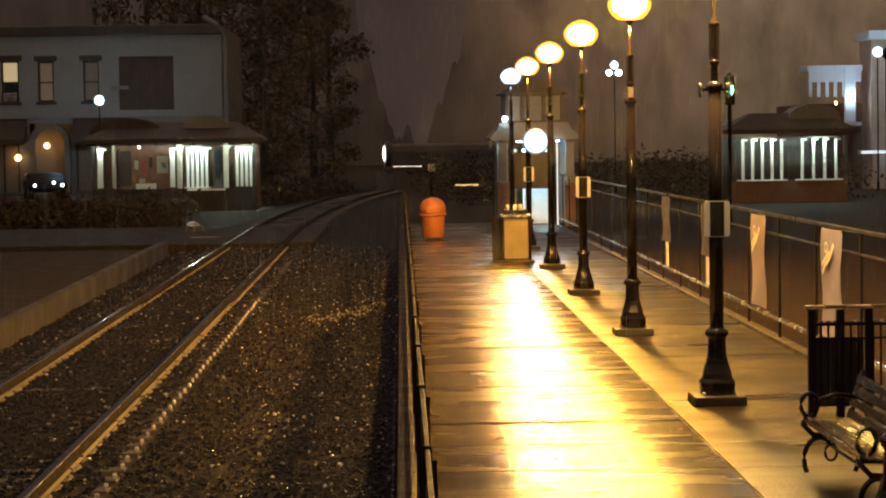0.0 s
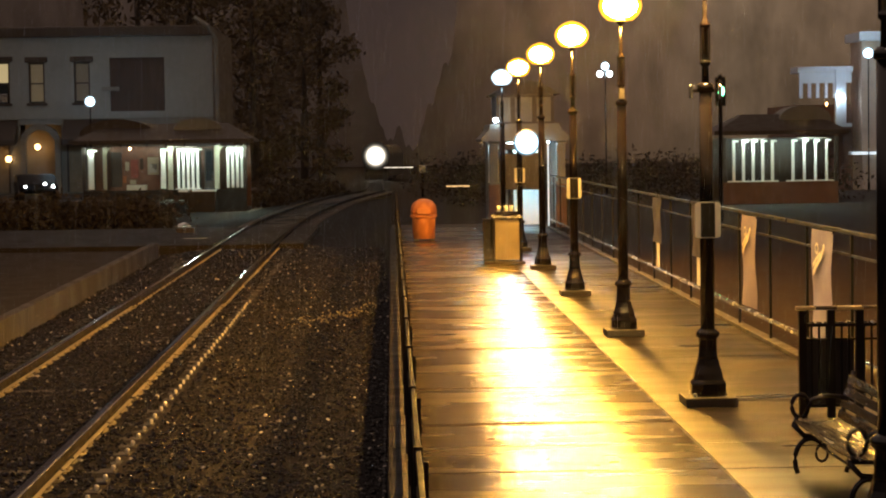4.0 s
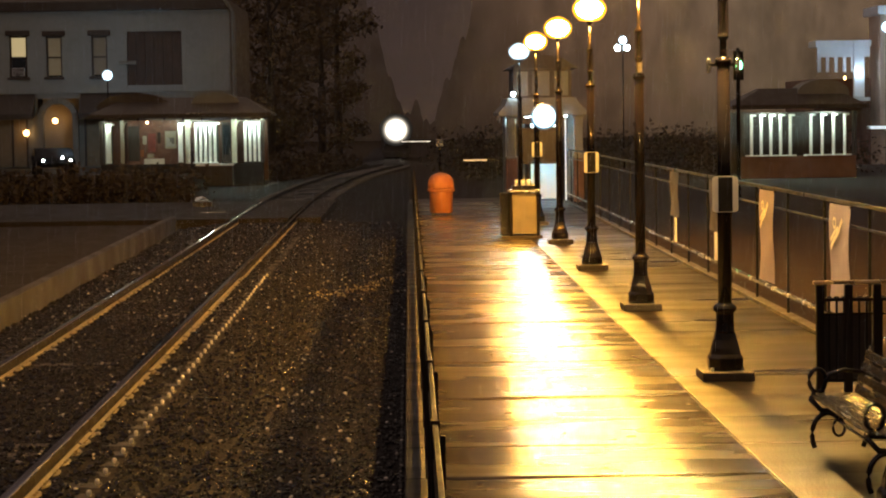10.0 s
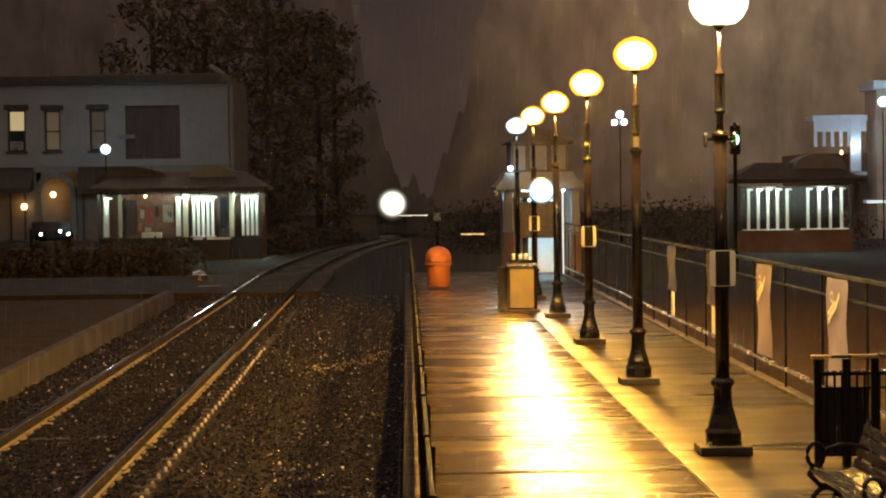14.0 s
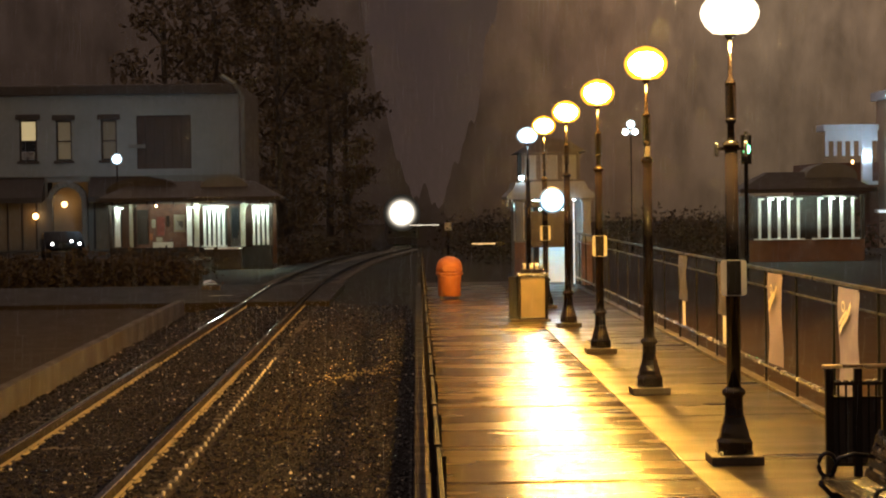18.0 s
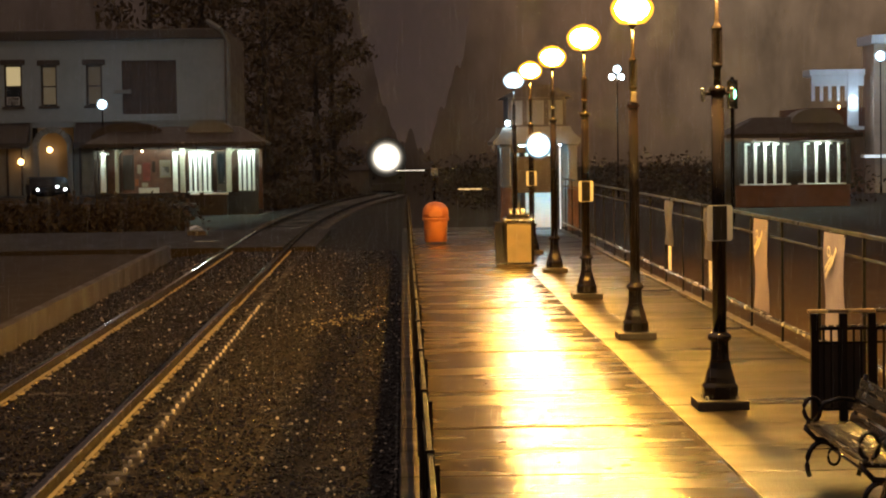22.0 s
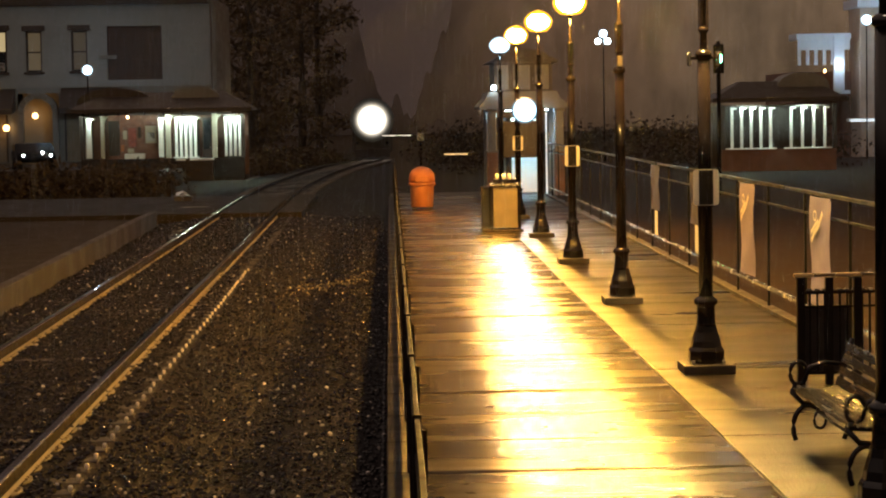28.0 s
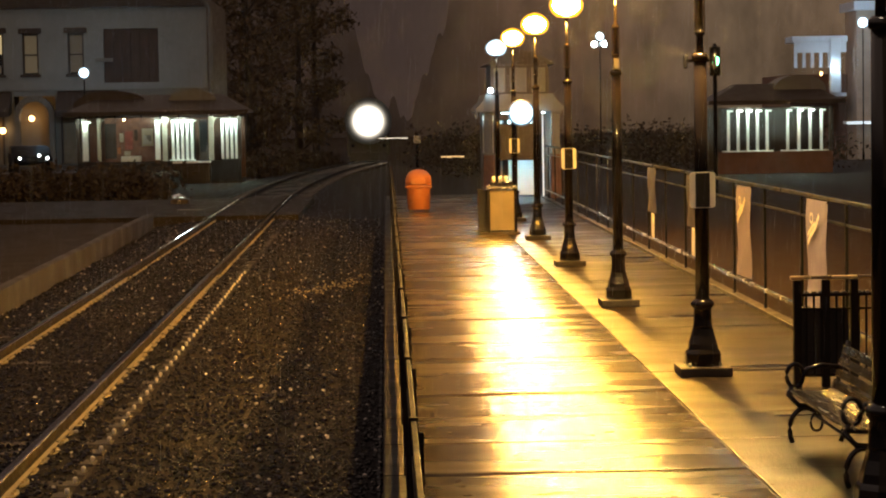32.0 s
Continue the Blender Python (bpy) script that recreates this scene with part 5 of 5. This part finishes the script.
def build_gate(x0, x1, y, z, post_x, label, warm):
    g = thing("crossing_gate", pose(0, y, 0), label, "crossing gate", "lowered crossing gates")
    part("post", bm_lathe([(0.09, -0.46 + drop(y)), (0.07, z + 0.35)], cx=post_x, sides=10), BLACK_IRON, g)
    part("mechanism", bm_box(post_x - 0.22, post_x + 0.22, -0.15, 0.3, z - 0.35, z + 0.12, bevel=0.03), MESH_GREY, g)
    part("arm", bm_box(min(x0, post_x), max(x0, post_x), -0.05, -0.02, z - 0.05, z + 0.04, bevel=0.008), DARK_TRIM, g)
    # These strips glow to imitate light caught along the wet arm.
    n = 4
    for k in range(n):
        a, b = x0 + (x1 - x0) * k / n, x0 + (x1 - x0) * (k + 0.94) / n
        part("arm_glint", bm_box(a, b, -0.06, -0.05, z - 0.02 - 0.012 * (k % 2), z + 0.02, bevel=0.004), warm, g, "thin strip glowing to imitate a glint on the arm")


build_gate(-0.45, 1.35, 132, 1.06, 1.9, "lowered crossing gate with a lit arm", GATE_GLINT)
build_gate(1.77, 2.54, 70, 1.08, 3.9, "lowered crossing gate near the pavilion", WARM_GLINT)


# ---- car ----
def build_car(x, y):
    c = thing("parked_car", pose(x, y, 0.12, 0, 0, -76), "dark parked car with its lamps on", "car")
    bm = bmesh.new()
    prism(bm, [(-2.2, 0.35), (2.2, 0.35), (2.25, 0.70), (1.4, 0.84), (0.7, 1.20), (-0.9, 1.22), (-1.7, 0.92), (-2.25, 0.85)], "y", -0.85, 0.85)
    bmesh.ops.bevel(bm, geom=bm.edges[:], offset=0.06, segments=2, affect="EDGES")
    part("body", bm, CAR_PAINT, c, soft=True)
    part("side_window", bm_box(-0.95, 0.65, -0.872, -0.84, 0.86, 1.15, bevel=0.02), PANE, c)
    for u in (-1.4, 1.4):
        w = part("wheel", bm_tube([(u, -0.87, 0.33), (u, -0.62, 0.33)], 0.33, sides=18), RUBBER, c)
        part("rim", bm_tube([(u, -0.885, 0.33), (u, -0.86, 0.33)], 0.2, sides=14), STAINLESS, w)
        w = part("wheel", bm_tube([(u, 0.62, 0.33), (u, 0.87, 0.33)], 0.33, sides=18), RUBBER, c)
    for u, v, w in ((2.24, -0.62, 0.68), (2.24, 0.62, 0.68), (2.2, 0.25, 0.80)):
        bm = bmesh.new()
        bmesh.ops.create_uvsphere(bm, u_segments=10, v_segments=6, radius=0.06, matrix=Matrix.Translation((u, v, w)))
        part("lamp", bm, CAR_LAMP, c, "small bright car lamp", soft=True)


tagged(part("parking_lot", bm_box(-46, -9.2, 78, 114, -0.6, 0.12), ASPHALT), "wet dark parking lot", "parking lot", kind="structure")
build_car(-16.5, 100)


# ---- distant woods with painted haze ----
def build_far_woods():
    """Woods at the horizon, far behind everything, with haze and lamp glow painted in."""
    m = bpy.data.materials.new("haze_painted_woods")
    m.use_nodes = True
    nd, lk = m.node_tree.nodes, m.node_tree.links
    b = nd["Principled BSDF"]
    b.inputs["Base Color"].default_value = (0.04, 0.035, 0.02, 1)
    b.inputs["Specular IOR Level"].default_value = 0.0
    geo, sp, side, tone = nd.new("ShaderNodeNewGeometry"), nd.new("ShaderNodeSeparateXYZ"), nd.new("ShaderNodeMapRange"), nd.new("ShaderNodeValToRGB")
    # Emission grows to the right and with height, imitating lamplit haze.
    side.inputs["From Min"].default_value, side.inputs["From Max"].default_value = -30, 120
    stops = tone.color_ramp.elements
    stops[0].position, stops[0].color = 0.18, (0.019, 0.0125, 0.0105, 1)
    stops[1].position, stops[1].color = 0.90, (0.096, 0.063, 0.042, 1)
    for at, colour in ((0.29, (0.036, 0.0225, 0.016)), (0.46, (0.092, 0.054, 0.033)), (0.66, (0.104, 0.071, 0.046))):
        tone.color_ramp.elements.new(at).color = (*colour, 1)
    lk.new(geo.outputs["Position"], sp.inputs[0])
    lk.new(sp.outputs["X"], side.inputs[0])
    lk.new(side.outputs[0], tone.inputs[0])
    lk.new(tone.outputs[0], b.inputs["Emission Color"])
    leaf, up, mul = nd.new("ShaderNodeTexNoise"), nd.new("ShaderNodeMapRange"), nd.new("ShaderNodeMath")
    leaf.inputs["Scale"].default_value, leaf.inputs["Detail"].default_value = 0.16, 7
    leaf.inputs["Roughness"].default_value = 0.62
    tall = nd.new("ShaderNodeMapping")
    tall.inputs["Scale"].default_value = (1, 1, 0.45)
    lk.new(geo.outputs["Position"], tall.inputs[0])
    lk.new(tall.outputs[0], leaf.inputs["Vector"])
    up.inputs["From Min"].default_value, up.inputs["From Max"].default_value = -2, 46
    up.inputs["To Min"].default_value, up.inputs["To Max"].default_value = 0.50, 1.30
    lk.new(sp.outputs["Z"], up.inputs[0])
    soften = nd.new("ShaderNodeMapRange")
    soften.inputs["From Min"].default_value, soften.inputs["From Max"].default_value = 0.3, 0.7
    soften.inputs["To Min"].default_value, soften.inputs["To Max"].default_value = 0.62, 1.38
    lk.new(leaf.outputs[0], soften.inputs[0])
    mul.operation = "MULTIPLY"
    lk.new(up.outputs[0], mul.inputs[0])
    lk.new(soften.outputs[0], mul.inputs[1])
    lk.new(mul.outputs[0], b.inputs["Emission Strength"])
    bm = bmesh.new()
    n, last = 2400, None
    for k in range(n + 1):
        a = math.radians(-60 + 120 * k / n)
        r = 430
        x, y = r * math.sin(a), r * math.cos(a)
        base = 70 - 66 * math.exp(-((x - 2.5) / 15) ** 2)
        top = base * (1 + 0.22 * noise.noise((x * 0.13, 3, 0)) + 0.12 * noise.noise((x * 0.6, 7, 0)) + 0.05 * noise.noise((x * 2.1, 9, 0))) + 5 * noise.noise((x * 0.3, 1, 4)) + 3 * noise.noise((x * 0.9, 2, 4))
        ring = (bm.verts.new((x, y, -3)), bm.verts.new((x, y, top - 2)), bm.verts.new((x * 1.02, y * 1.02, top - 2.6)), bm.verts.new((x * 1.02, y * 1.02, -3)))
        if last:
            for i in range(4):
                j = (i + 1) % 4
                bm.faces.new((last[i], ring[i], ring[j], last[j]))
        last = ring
    tagged(part("backdrop", bm, m), "far dark woods with rain haze painted in as glow", "woods", kind="structure")


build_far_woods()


# ---- trees and shrubs along the line ----
def leaf_cloud(name, centres, radii, count, size, mat, seed, parent=None):
    """Many small leaf sprays, thick within each clump and thin towards its outline."""
    rng = np.random.default_rng(seed)
    centres, radii = np.array(centres, float), np.array(radii, float)
    pick = rng.choice(len(centres), count, p=radii.prod(1) ** 0.667 / (radii.prod(1) ** 0.667).sum())
    d = rng.normal(size=(count, 3))
    d /= np.linalg.norm(d, axis=1)[:, None]
    p = centres[pick] + d * radii[pick] * (rng.random(count) ** 0.5 * rng.uniform(0.75, 1.18, count))[:, None]
    u, w = rng.normal(size=(count, 3)), rng.normal(size=(count, 3))
    u /= np.linalg.norm(u, axis=1)[:, None]
    w -= u * (u * w).sum(1)[:, None]
    w /= np.linalg.norm(w, axis=1)[:, None]
    s = size * rng.uniform(0.5, 1.3, count)[:, None]
    quad = np.stack([p - u * s, p - 0.45 * w * s, p + u * s, p + 0.45 * w * s], 1)
    me = bpy.data.meshes.new(name)
    me.from_pydata(quad.reshape(-1, 3).tolist(), [], np.arange(4 * count).reshape(-1, 4).tolist())
    me.materials.append(mat)
    ob = new(name, me)
    ob.parent = parent
    return ob


def build_tree(x, y, height, spread, seed, ground=-0.46, bare=0.3, leaves=2300, label="tall dark leafy tree beside the railway at night"):
    rng = random.Random(seed)
    t = thing("tree", pose(x, y, ground), label, "tree", "trees along the railway")
    r = 0.018 * height
    lean = rng.uniform(-0.03, 0.03) * height
    part("trunk", bm_tube([(0, 0, -0.2), (0.2 * lean, 0, 0.15 * height), (0.5 * lean, 0.1, 0.35 * height)], r, sides=9), BARK, t, soft=True)
    part("upper_trunk", bm_tube([(0.5 * lean, 0.1, 0.345 * height), (0.8 * lean, 0.0, 0.6 * height), (lean, 0, 0.85 * height)], 0.6 * r, sides=8), BARK, t, soft=True)
    cs, rs = [], []
    for k in range(15):
        f = bare + (0.95 - bare) * (k + 0.5) / 15
        a = 2.4 * k + rng.uniform(-0.5, 0.5)
        reach = spread * (0.35 + 0.65 * math.sin(math.pi * min(1, (f - bare) / (1 - bare) * 0.85 + 0.15))) * rng.uniform(0.55, 1.0)
        tip = (lean * f + reach * math.cos(a), reach * math.sin(a), height * f + 0.25 * reach)
        root = (lean * f, 0, height * (f - 0.06))
        if k % 2 == 0:
            part("limb", bm_tube([root, ((root[0] + tip[0]) / 2, (root[1] + tip[1]) / 2, 0.45 * root[2] + 0.55 * tip[2]), tip], 0.25 * r, sides=6), BARK, t)
        cs.append((0.72 * tip[0] + 0.28 * root[0], 0.72 * tip[1], tip[2]))
        q = spread * rng.uniform(0.30, 0.50)
        rs.append((q, q, q * rng.uniform(0.65, 0.95)))
    leaf_cloud("crown", cs, rs, leaves, 0.010 * height + 0.12, LEAF, seed, t)
    return t


for i, (x, y, h, sp) in enumerate(((-9.5, 150, 17, 4.6), (-14.5, 158, 21, 5.2), (-7.2, 178, 19, 4.4), (-12.0, 196, 26, 6.0), (-7.5, 232, 24, 4.6), (-19.5, 170, 22, 5.5), (-16, 240, 30, 7))):
    build_tree(x, y, h, sp, 40 + i, ground=-0.46 + drop(y), bare=0.08)


def build_shrubs():
    rng = random.Random(77)
    bands = (("dark wet shrubs between the crossing and the woods", [(rng.uniform(2.4, 22), rng.uniform(100, 128)) for k in range(60)], 1.55),
             ("dark hedge in front of the parking wall", [(-8.0 - 0.25 * k, 75.6 + rng.uniform(-0.3, 0.3)) for k in range(76)], 0.92),
             ("dark undergrowth beside the far track", [(rng.uniform(-8.6, -5.4) + 0.03 * k, 104 + 0.9 * k) for k in range(60)], 0.8))
    for i, (text, spots, r) in enumerate(bands):
        cs = [(x, y, -0.46 + drop(y) + 0.45 * r * rng.uniform(0.8, 1.9)) for x, y in spots]
        rs = [(r * rng.uniform(1.0, 1.6), r * rng.uniform(0.8, 1.4), r * rng.uniform(0.6, 1.1)) for _ in spots]
        tagged(leaf_cloud("shrubs", cs, rs, 14000, 0.13, DARK_LEAF, 90 + i), text, "shrubs", kind="stuff")


build_shrubs()


# ---- dark ground sheet on the other side of the platform ----
# Sheet added over the ground to paint it darker on this side.
tagged(part("darkened_ground_sheet", bm_box(4.70, 70, -12, 118, -0.60, -0.42), DARKENED_GROUND), "dark ground sheet added beyond the platform fence", "ballast", kind="structure")


# ---- fallen leaves on the platform ----
def build_leaves():
    rng = random.Random(9)
    verts, faces = [], []
    for k in range(90):
        x, y = rng.uniform(0.4, 2.5), 9 + 18 * rng.random() ** 1.5
        s, a = rng.uniform(0.02, 0.05), rng.uniform(0, 6.28)
        i = len(verts)
        for j in range(6):
            r = s * (1.0 if j % 3 == 0 else 0.55)
            verts.append((x + r * math.cos(a + j * 1.047), y + r * math.sin(a + j * 1.047), 0.006 + 0.012 * rng.random()))
        faces.append(tuple(range(i, i + 6)))
    me = bpy.data.meshes.new("fallen_leaves")
    me.from_pydata(verts, [], faces)
    me.materials.append(FALLEN)
    tagged(new("fallen_leaves", me), "a few wet brown leaves lying on the platform", "leaves", kind="stuff")


build_leaves()


# ---- train ----
def build_train():
    t = thing("train", pose(-1.7, 290, -4), "oncoming grey passenger train with a blazing headlight", "train")
    bm = bmesh.new()
    prism(bm, [(-1.45, 0.5), (1.45, 0.5), (1.5, 0.9), (1.5, 3.2), (1.2, 3.9), (0.6, 4.2), (-0.6, 4.2), (-1.2, 3.9), (-1.5, 3.2), (-1.5, 0.9)], "y", 0, 22)
    bmesh.ops.bevel(bm, geom=[e for e in bm.edges if abs(e.verts[0].co.y) < 0.01 and abs(e.verts[1].co.y) < 0.01], offset=0.25, segments=3, affect="EDGES")
    part("body", bm, TRAIN_STEEL, t)
    for x in (-0.95, 0.95):
        part("windscreen", bm_box(x - 0.35, x + 0.35, -0.03, 0.05, 2.2, 3.1, bevel=0.02), PANE, t)
    part("pilot", bm_box(-1.3, 1.3, -0.25, 0.1, 0.15, 0.75, bevel=0.06), TRAIN_DARK, t)
    part("coupler", bm_box(-0.15, 0.15, -0.8, -0.2, 0.55, 0.85, bevel=0.04), TRAIN_DARK, t)
    for y in (3, 5.5, 16.5, 19):
        for x in (-0.72, 0.72):
            part("wheel", bm_tube([(x - 0.06, y, 0.46), (x + 0.06, y, 0.46)], 0.46, sides=20), TRAIN_DARK, t)
    for y in (4.2, 17.8):
        part("bogie_frame", bm_box(-1.1, 1.1, y - 1.9, y + 1.9, 0.35, 0.62, bevel=0.04), TRAIN_DARK, t)
    for k in range(7):
        for x in (-1.505, 1.505):
            part("side_window", bm_box(x - 0.012, x + 0.012, 2.5 + 2.6 * k, 4.3 + 2.6 * k, 2.0, 2.9, bevel=0.005), TRAIN_DARK, t)
    # Dark rim added to hide the lens while the train is turned.
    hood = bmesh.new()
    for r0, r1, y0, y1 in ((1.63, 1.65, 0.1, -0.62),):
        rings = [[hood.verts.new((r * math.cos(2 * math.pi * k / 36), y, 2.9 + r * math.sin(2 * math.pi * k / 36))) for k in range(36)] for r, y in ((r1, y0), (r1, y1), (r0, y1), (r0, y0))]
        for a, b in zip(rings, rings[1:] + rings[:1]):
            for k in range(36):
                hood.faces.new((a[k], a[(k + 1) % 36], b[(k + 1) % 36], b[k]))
    house = part("headlight_housing", hood, TRAIN_DARK, t, "dark rim added to hide the turned headlight")
    # Lens made 1.6 m in radius so its disc stands for lens bloom.
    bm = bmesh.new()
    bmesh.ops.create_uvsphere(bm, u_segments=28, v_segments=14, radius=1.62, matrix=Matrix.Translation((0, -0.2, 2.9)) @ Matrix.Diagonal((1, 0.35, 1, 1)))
    part("headlight", bm, HEAD, house, "headlight lens oversized to stand for its glow", soft=True)
    for x in (-1.1, 1.1):
        bm = bmesh.new()
        bmesh.ops.create_uvsphere(bm, u_segments=10, v_segments=8, radius=0.12, matrix=Matrix.Translation((x, -0.02, 1.2)))
        part("marker_lamp", bm, PANE, t, soft=True)
    return t


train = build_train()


# ---- rain ----
RAIN_STEP = 2.5


def build_rain():
    """Thin streaks that repeat every RAIN_STEP metres of height."""
    rng = np.random.default_rng(21)
    n, near, levels = 9000, 26, 5
    y, z = 13 + 50 * rng.random(n) ** 0.7, rng.uniform(0, RAIN_STEP, n)
    x = y * rng.uniform(-0.25, 0.29, n)
    ln, w = rng.uniform(0.20, 0.45, n), rng.uniform(0.00007, 0.00015, n)
    y[:near] = rng.uniform(5, 15, near)
    x[:near] = y[:near] * rng.uniform(-0.22, 0.26, near)
    w[:near] = 0.0006 * y[:near] * rng.uniform(0.5, 1.4, near)
    ln[:near] = rng.uniform(0.25, 0.6, near)
    lean = rng.normal(0.03, 0.02, n)
    block = np.zeros((levels, n, 4, 3))
    for level in range(levels):
        base = np.stack([x, y, z + RAIN_STEP * level], 1)
        tip = base + np.stack([lean * ln, 0 * ln, ln], 1)
        off = np.stack([w, 0.4 * w, 0 * w], 1)
        block[level, :, 0], block[level, :, 1], block[level, :, 2], block[level, :, 3] = base - off, base + off, tip + off, tip - off
    count = levels * n
    me = bpy.data.meshes.new("rain")
    me.vertices.add(4 * count)
    me.vertices.foreach_set("co", block.reshape(-1))
    me.loops.add(4 * count)
    me.loops.foreach_set("vertex_index", np.arange(4 * count, dtype=np.int32))
    me.polygons.add(count)
    me.polygons.foreach_set("loop_start", np.arange(0, 4 * count, 4, dtype=np.int32))
    me.update()
    for name, clear in (("rain_water", 0.0), ("near_rain_water", 0.975)):
        m = bpy.data.materials.new(name)
        m.use_nodes = True
        nd, lk = m.node_tree.nodes, m.node_tree.links
        d, tr, mx = nd.new("ShaderNodeBsdfDiffuse"), nd.new("ShaderNodeBsdfTranslucent"), nd.new("ShaderNodeMixShader")
        thin, out = nd.new("ShaderNodeBsdfTransparent"), nd.new("ShaderNodeMixShader")
        d.inputs[0].default_value = tr.inputs[0].default_value = (0.52, 0.60, 0.76, 1)
        out.inputs[0].default_value = clear
        lk.new(d.outputs[0], mx.inputs[1])
        lk.new(tr.outputs[0], mx.inputs[2])
        lk.new(mx.outputs[0], out.inputs[1])
        lk.new(thin.outputs[0], out.inputs[2])
        lk.new(out.outputs[0], nd["Material Output"].inputs[0])
        me.materials.append(m)
    me.polygons.foreach_set("material_index", np.tile((np.arange(n) < near).astype(np.int32), levels))
    return tagged(new("rain", me), "fine falling rain drawn out into thin streaks", "rain", kind="stuff")


rain = build_rain()


def motions():
    fall, rows = 11, []
    for k in range(81):
        rows.append((k * (fall + 1) / FPS, pose(0, 0, -0.6)))
        rows.append((k * (fall + 1) / FPS + fall / FPS, pose(0, 0, -0.6 - RAIN_STEP * fall / (fall + 1))))
    walk(rain, [r for r in rows if r[0] <= 32.0])
    walk(train, [(t, pose(x, y, z - 2.9, 0, 0, a)) for t, x, y, z, a in (
        (0.0, -1.55, 290.0, 1.15, -80), (1.0, -1.7, 281.0, 1.15, -73), (1.6, -1.9, 275.0, 1.16, -64), (2.0, -2.0, 271.0, 1.18, -55), (2.5, -2.05, 265.0, 1.19, -42),
        (3.4, -1.88, 255.0, 1.2, -18), (4.5, -1.7, 245.0, 1.22, 0), (6.0, -1.48, 233.0, 1.29, 0),
        (9.0, -1.3, 219.0, 1.36, 0), (12.0, -1.22, 207.0, 1.42, 0), (16.0, -1.30, 194.0, 1.51, 0), (20.0, -1.35, 183.0, 1.62, 0),
        (24.0, -1.36, 171.0, 1.77, 0), (28.0, -1.28, 160.0, 1.95, 0), (32.0, -1.22, 150.0, 2.09, 0))])


motions()
